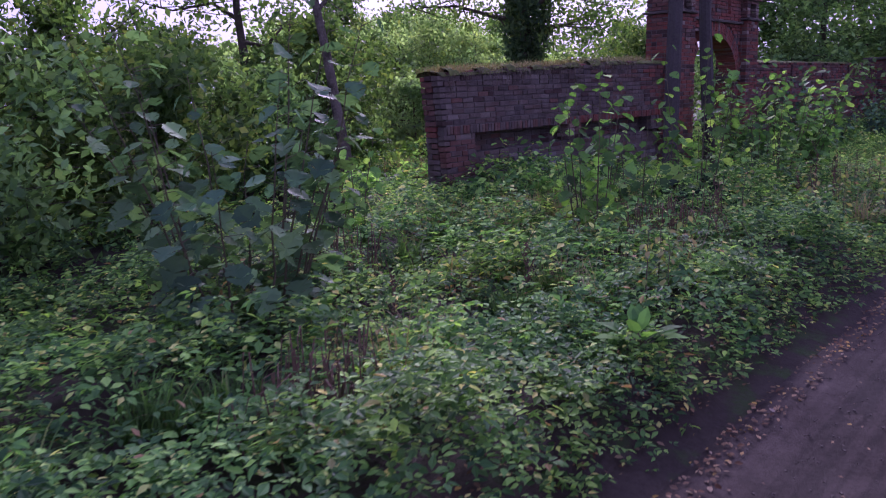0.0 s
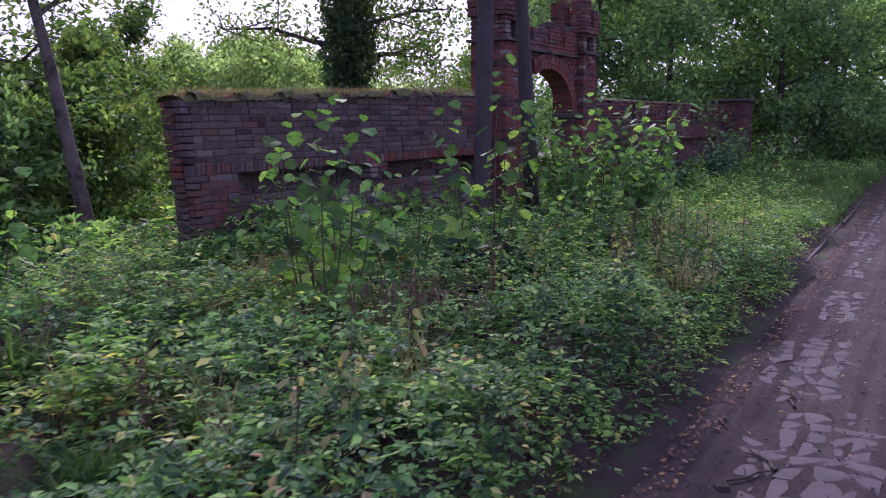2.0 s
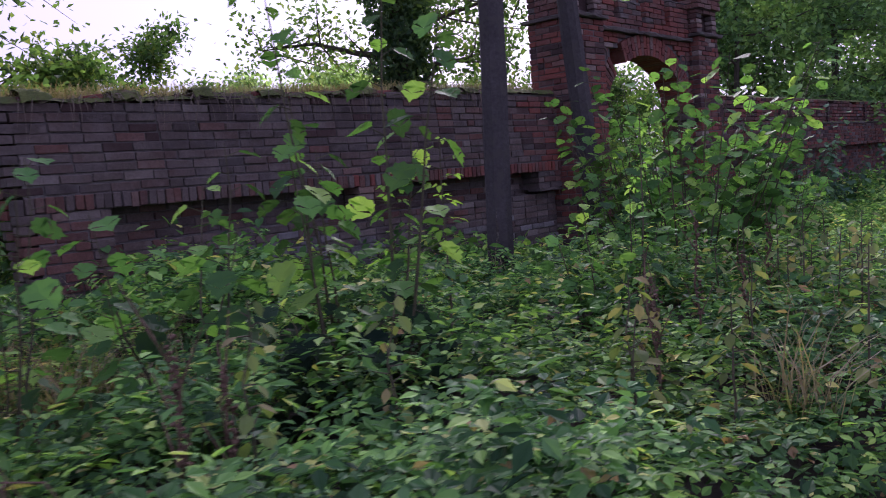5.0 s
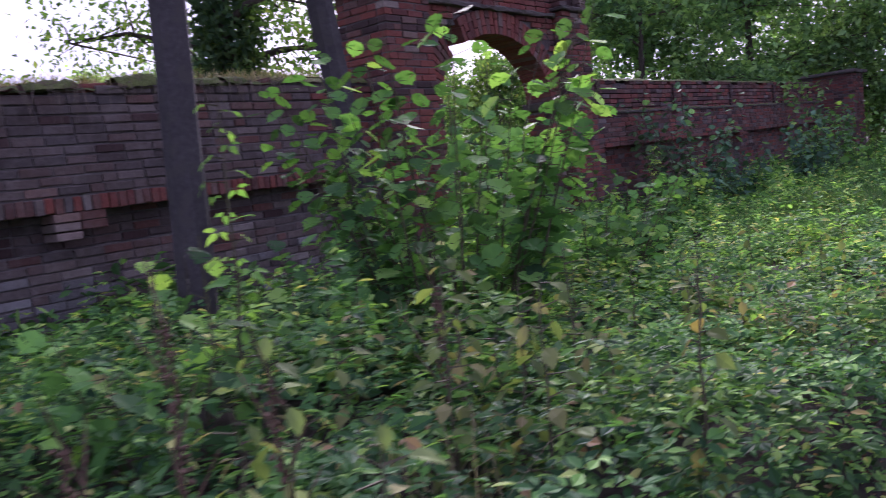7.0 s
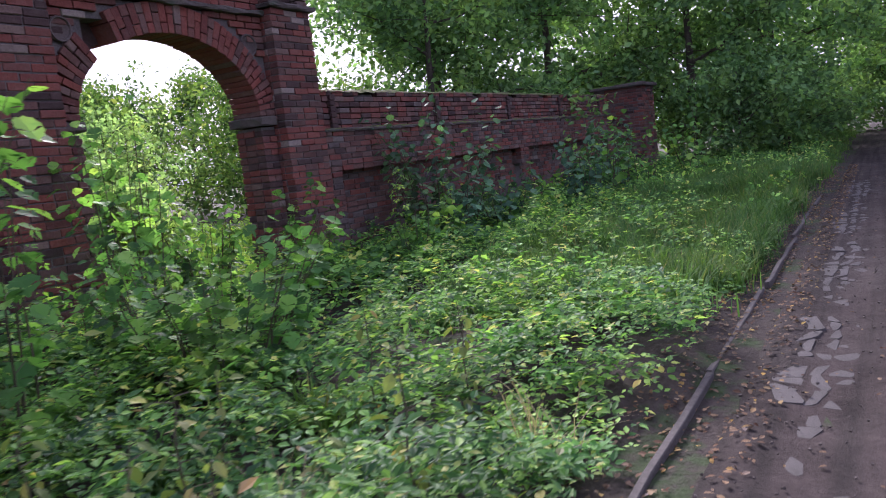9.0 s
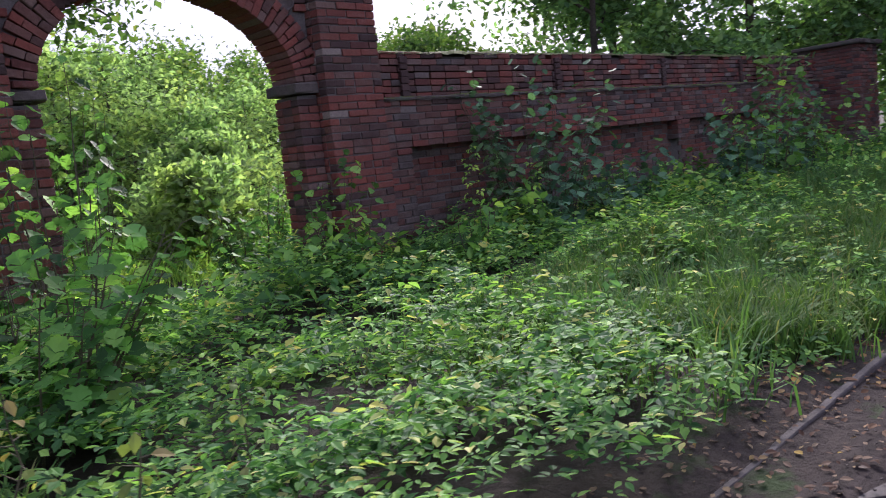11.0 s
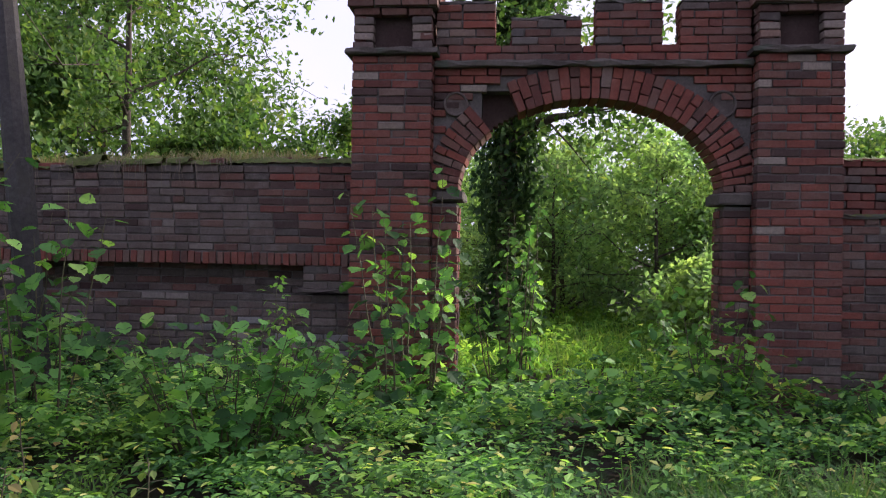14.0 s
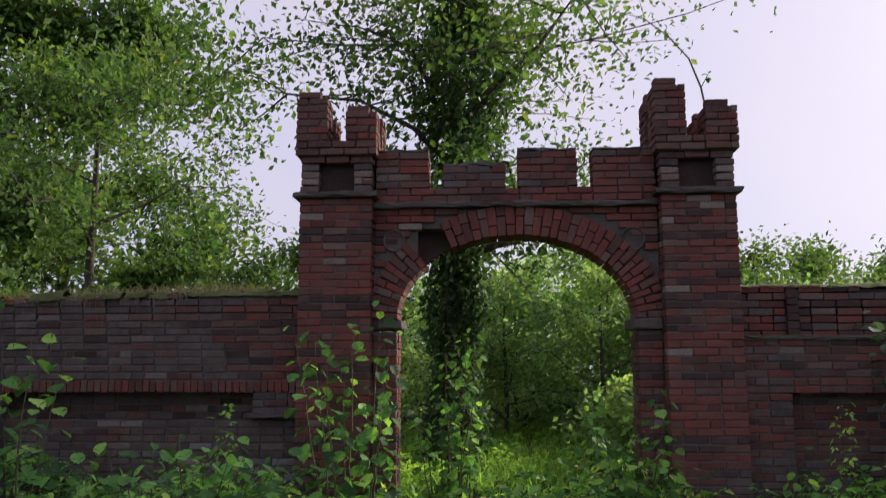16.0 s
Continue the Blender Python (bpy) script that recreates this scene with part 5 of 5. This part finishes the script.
def twig(x, y, length, ang, seed):
    rng = np.random.default_rng(seed)
    pts = [np.array((x + math.cos(ang) * length * t + rng.normal(0, .02), y + math.sin(ang) * length * t + rng.normal(0, .02), 0)) for t in np.linspace(0, 1, 6)]
    for p in pts:
        p[2] = float(road_lie(p[0], p[1])) + .014
    tubes = [tube(pts, np.linspace(.011, .004, 6), 5)]
    side = pts[3] + np.array((math.cos(ang + .8), math.sin(ang + .8), 0)) * length * .3
    tubes.append(tube([pts[3], side], [.006, .003], 4))
    v, f = joined(*tubes)
    ob = part_np("fallen_twig", v, f, BARK, None, smooth=True)
    return tagged(ob, "dry brown fallen twig lying on the dirt track", "twig", "twigs on the track")


for k, (x, y, ln, an) in enumerate(((-11.35, -5.75, .42, -.5), (-11.0, -6.0, .3, .6), (-10.6, -6.5, .25, -.9), (-9.8, -5.9, .3, .2), (-2.2, -7.0, .3, .8))):
    twig(x, y, ln, an, 80 + k)

# a bare shoot that grows out of the eastern turret
shoot = thing("bare_shoot", "bare bent shoot with a few leaves growing from the turret", "plant", at=(2.02, .25, 3.78))
pts = [np.array(p) for p in ((0, 0, 0), (-.05, 0, .3), (-.16, 0, .62), (-.36, .02, .88), (-.60, .02, 1.08), (-.82, .03, 1.16))]
tubes = [tube(pts, [.012, .011, .009, .008, .006, .003], 5), tube([pts[1], pts[1] + np.array((.1, .02, .18))], [.005, .002], 4), tube([pts[4], pts[4] + np.array((-.05, 0, .22))], [.004, .002], 4)]
v, f = joined(*tubes)
part_np("stem", v, f, BARK, shoot)
rng = np.random.default_rng(91)
for k in range(10):
    p = pts[1] + np.array((.1, .02, .18)) * rng.uniform(.4, 1.1) if k < 6 else pts[4 + k % 2] + rng.normal(0, .03, 3)
    lf = child(new("leaf", leaf_mesh("oval", k % 4, HAZEL)), shoot)
    lf.matrix_basis = Matrix.Translation(p) @ Matrix.Rotation(rng.uniform(0, 6), 4, 'Z') @ Matrix.Rotation(rng.normal(0, .5), 4, 'X') @ Matrix.Scale(.07, 4)

# ---- single plants that stand out ----


def dock(x, y, n, size, seed):
    """A rosette of large tongue-shaped leaves."""
    rng = np.random.default_rng(seed)
    ob = thing("dock_plant", "dock plant with large tongue-shaped green leaves", "plant", "dock plants on the verge", at=(x, y, float(lie(x, y)) + .1))
    tubes = []
    for k in range(n):
        a, tilt = k * 2.4 + rng.uniform(-.4, .4), rng.uniform(.25, 1.25)
        d = np.array((math.cos(a) * math.cos(tilt), math.sin(a) * math.cos(tilt), math.sin(tilt)))
        tubes.append(tube([(0, 0, 0), d * .09], [.006, .004], 4))
        lf = child(new("leaf", leaf_mesh("oval", k % 4, HAZEL)), ob)
        lf.matrix_basis = Matrix.Translation(d * .09) @ Matrix.Rotation(a - math.pi / 2, 4, 'Z') @ Matrix.Rotation(tilt, 4, 'X') @ Matrix.Scale(size * rng.uniform(.7, 1.15), 4)
    v, f = joined(*tubes)
    part_np("stem", v, f, STEM, ob)


dock(-13.6, -4.85, 11, .19, 1)
dock(-9.4, -4.6, 7, .18, 2)
dock(-6.1, -4.3, 7, .2, 3)
STALK_LEAF = leaf_material("weed_leaf", ((0.0, (0.07, 0.10, 0.03)), (0.6, (0.14, 0.19, 0.05)), (1.0, (0.2, 0.17, 0.07))), True, 0.4, 0.6, 1.5)
RUST = mottled("dead_stalk", (.09, .055, .038), (.19, .125, .085), 20, 70, .95, .004)


def dead_stalk(x, y, h, seed):
    """A dry brown stalk with whorls of seed."""
    rng = np.random.default_rng(seed)
    ob = thing("dead_stalk", "dry brown seed stalk among the herbs", "plant", "dry stalks on the verge", at=(x, y, float(lie(x, y))))
    pts = [np.array((rng.normal(0, .02) * t, rng.normal(0, .02) * t, h * t)) for t in np.linspace(0, 1, 6)]
    tubes = [tube(pts, np.linspace(.007, .003, 6), 5)]
    for k in range(5):
        p = pts[2 + k % 4]
        a = rng.uniform(0, 6.3)
        tubes.append(tube([p, p + np.array((math.cos(a), math.sin(a), 1.6)) * .09], [.004, .002], 4))
    v, f = joined(*tubes)
    part_np("stem", v, f, RUST, ob)
    n = 60
    t = rng.uniform(.4, 1, n)
    pos = np.stack([rng.normal(0, .009, n), rng.normal(0, .009, n), h * t], 1)
    v, f = spread(*PEB, pos, turns(rng, n, .8), .012 * rng.uniform(.6, 1.3, n))
    tagged(part_np("seed_head", v, f, RUST, ob), kind="stuff")


for k, (x, y, h) in enumerate(((-7.7, -4.15, .75), (-7.55, -4.3, .6), (-7.9, -4.0, .5), (-8.5, -4.35, .55), (-12.9, -3.6, .5), (-13.9, -3.2, .45), (-6.7, -4.1, .6), (-10.3, -4.0, .6), (-10.1, -3.9, .5))):
    dead_stalk(x, y, h, 600 + k)

# tall thin weeds that stand above the herbs
rng = np.random.default_rng(95)
WEEDS = ((-6.6, -4.3, 9, .9), (-5.2, -4.0, 8, .8), (-8.0, -4.45, 7, .8), (-9.9, -4.2, 5, .6), (-3.6, -4.2, 5, .5), (-12.4, -4.3, 4, .5))
for x, y, count, wide in WEEDS:
    for k in range(count):
        wx, wy = x + rng.normal(0, wide), min(y + rng.normal(0, .3), -3.2)
        sapling("weed", "thin upright weed with small narrow leaves among herbs", wx, max(wy, -4.95), rng.uniform(.45, .8), 1, 22, .085, int(rng.integers(0, 9999)), "oval", STALK_LEAF, .12, "tall weeds on the verge", .04)


def tangle(x, y, r, n, seed):
    """A low tangle of dead bramble stems."""
    rng = np.random.default_rng(seed)
    tubes = []
    for _ in range(n):
        a, b = rng.uniform(0, 6.28), rng.uniform(.2, 1.0) * r
        px, py = x + rng.normal(0, r * .4), y + rng.normal(0, r * .3)
        ex, ey = px + math.cos(a) * b, py + math.sin(a) * b
        top = rng.uniform(.25, .55)
        pts = [(px, py, float(lie(px, py))), ((px * 2 + ex) / 3, (py * 2 + ey) / 3, float(lie(px, py)) + top), ((px + ex * 2) / 3, (py + ey * 2) / 3, float(lie(px, py)) + top * .95), (ex, ey, float(lie(ex, ey)) + .12)]
        tubes.append(tube(pts, [.005, .004, .003, .002], 4))
    tagged(part_np("dead_stems", *joined(*tubes), RUST), "tangle of dry brown bramble stems among the herbs", "dead stems", kind="stuff")


for k, (x, y, r, n) in enumerate(((-11.2, -3.95, .45, 90), (-13.6, -2.2, .5, 70), (-15.4, -4.2, .4, 60))):
    tangle(x, y, r, n, 640 + k)
grass_field("pale_grass", "pale flowering grass in front of the wall's end", 1600, -11.5, -8.8, -2.2, -.6, .55, STRAW, 39, None, None, .003, 22)
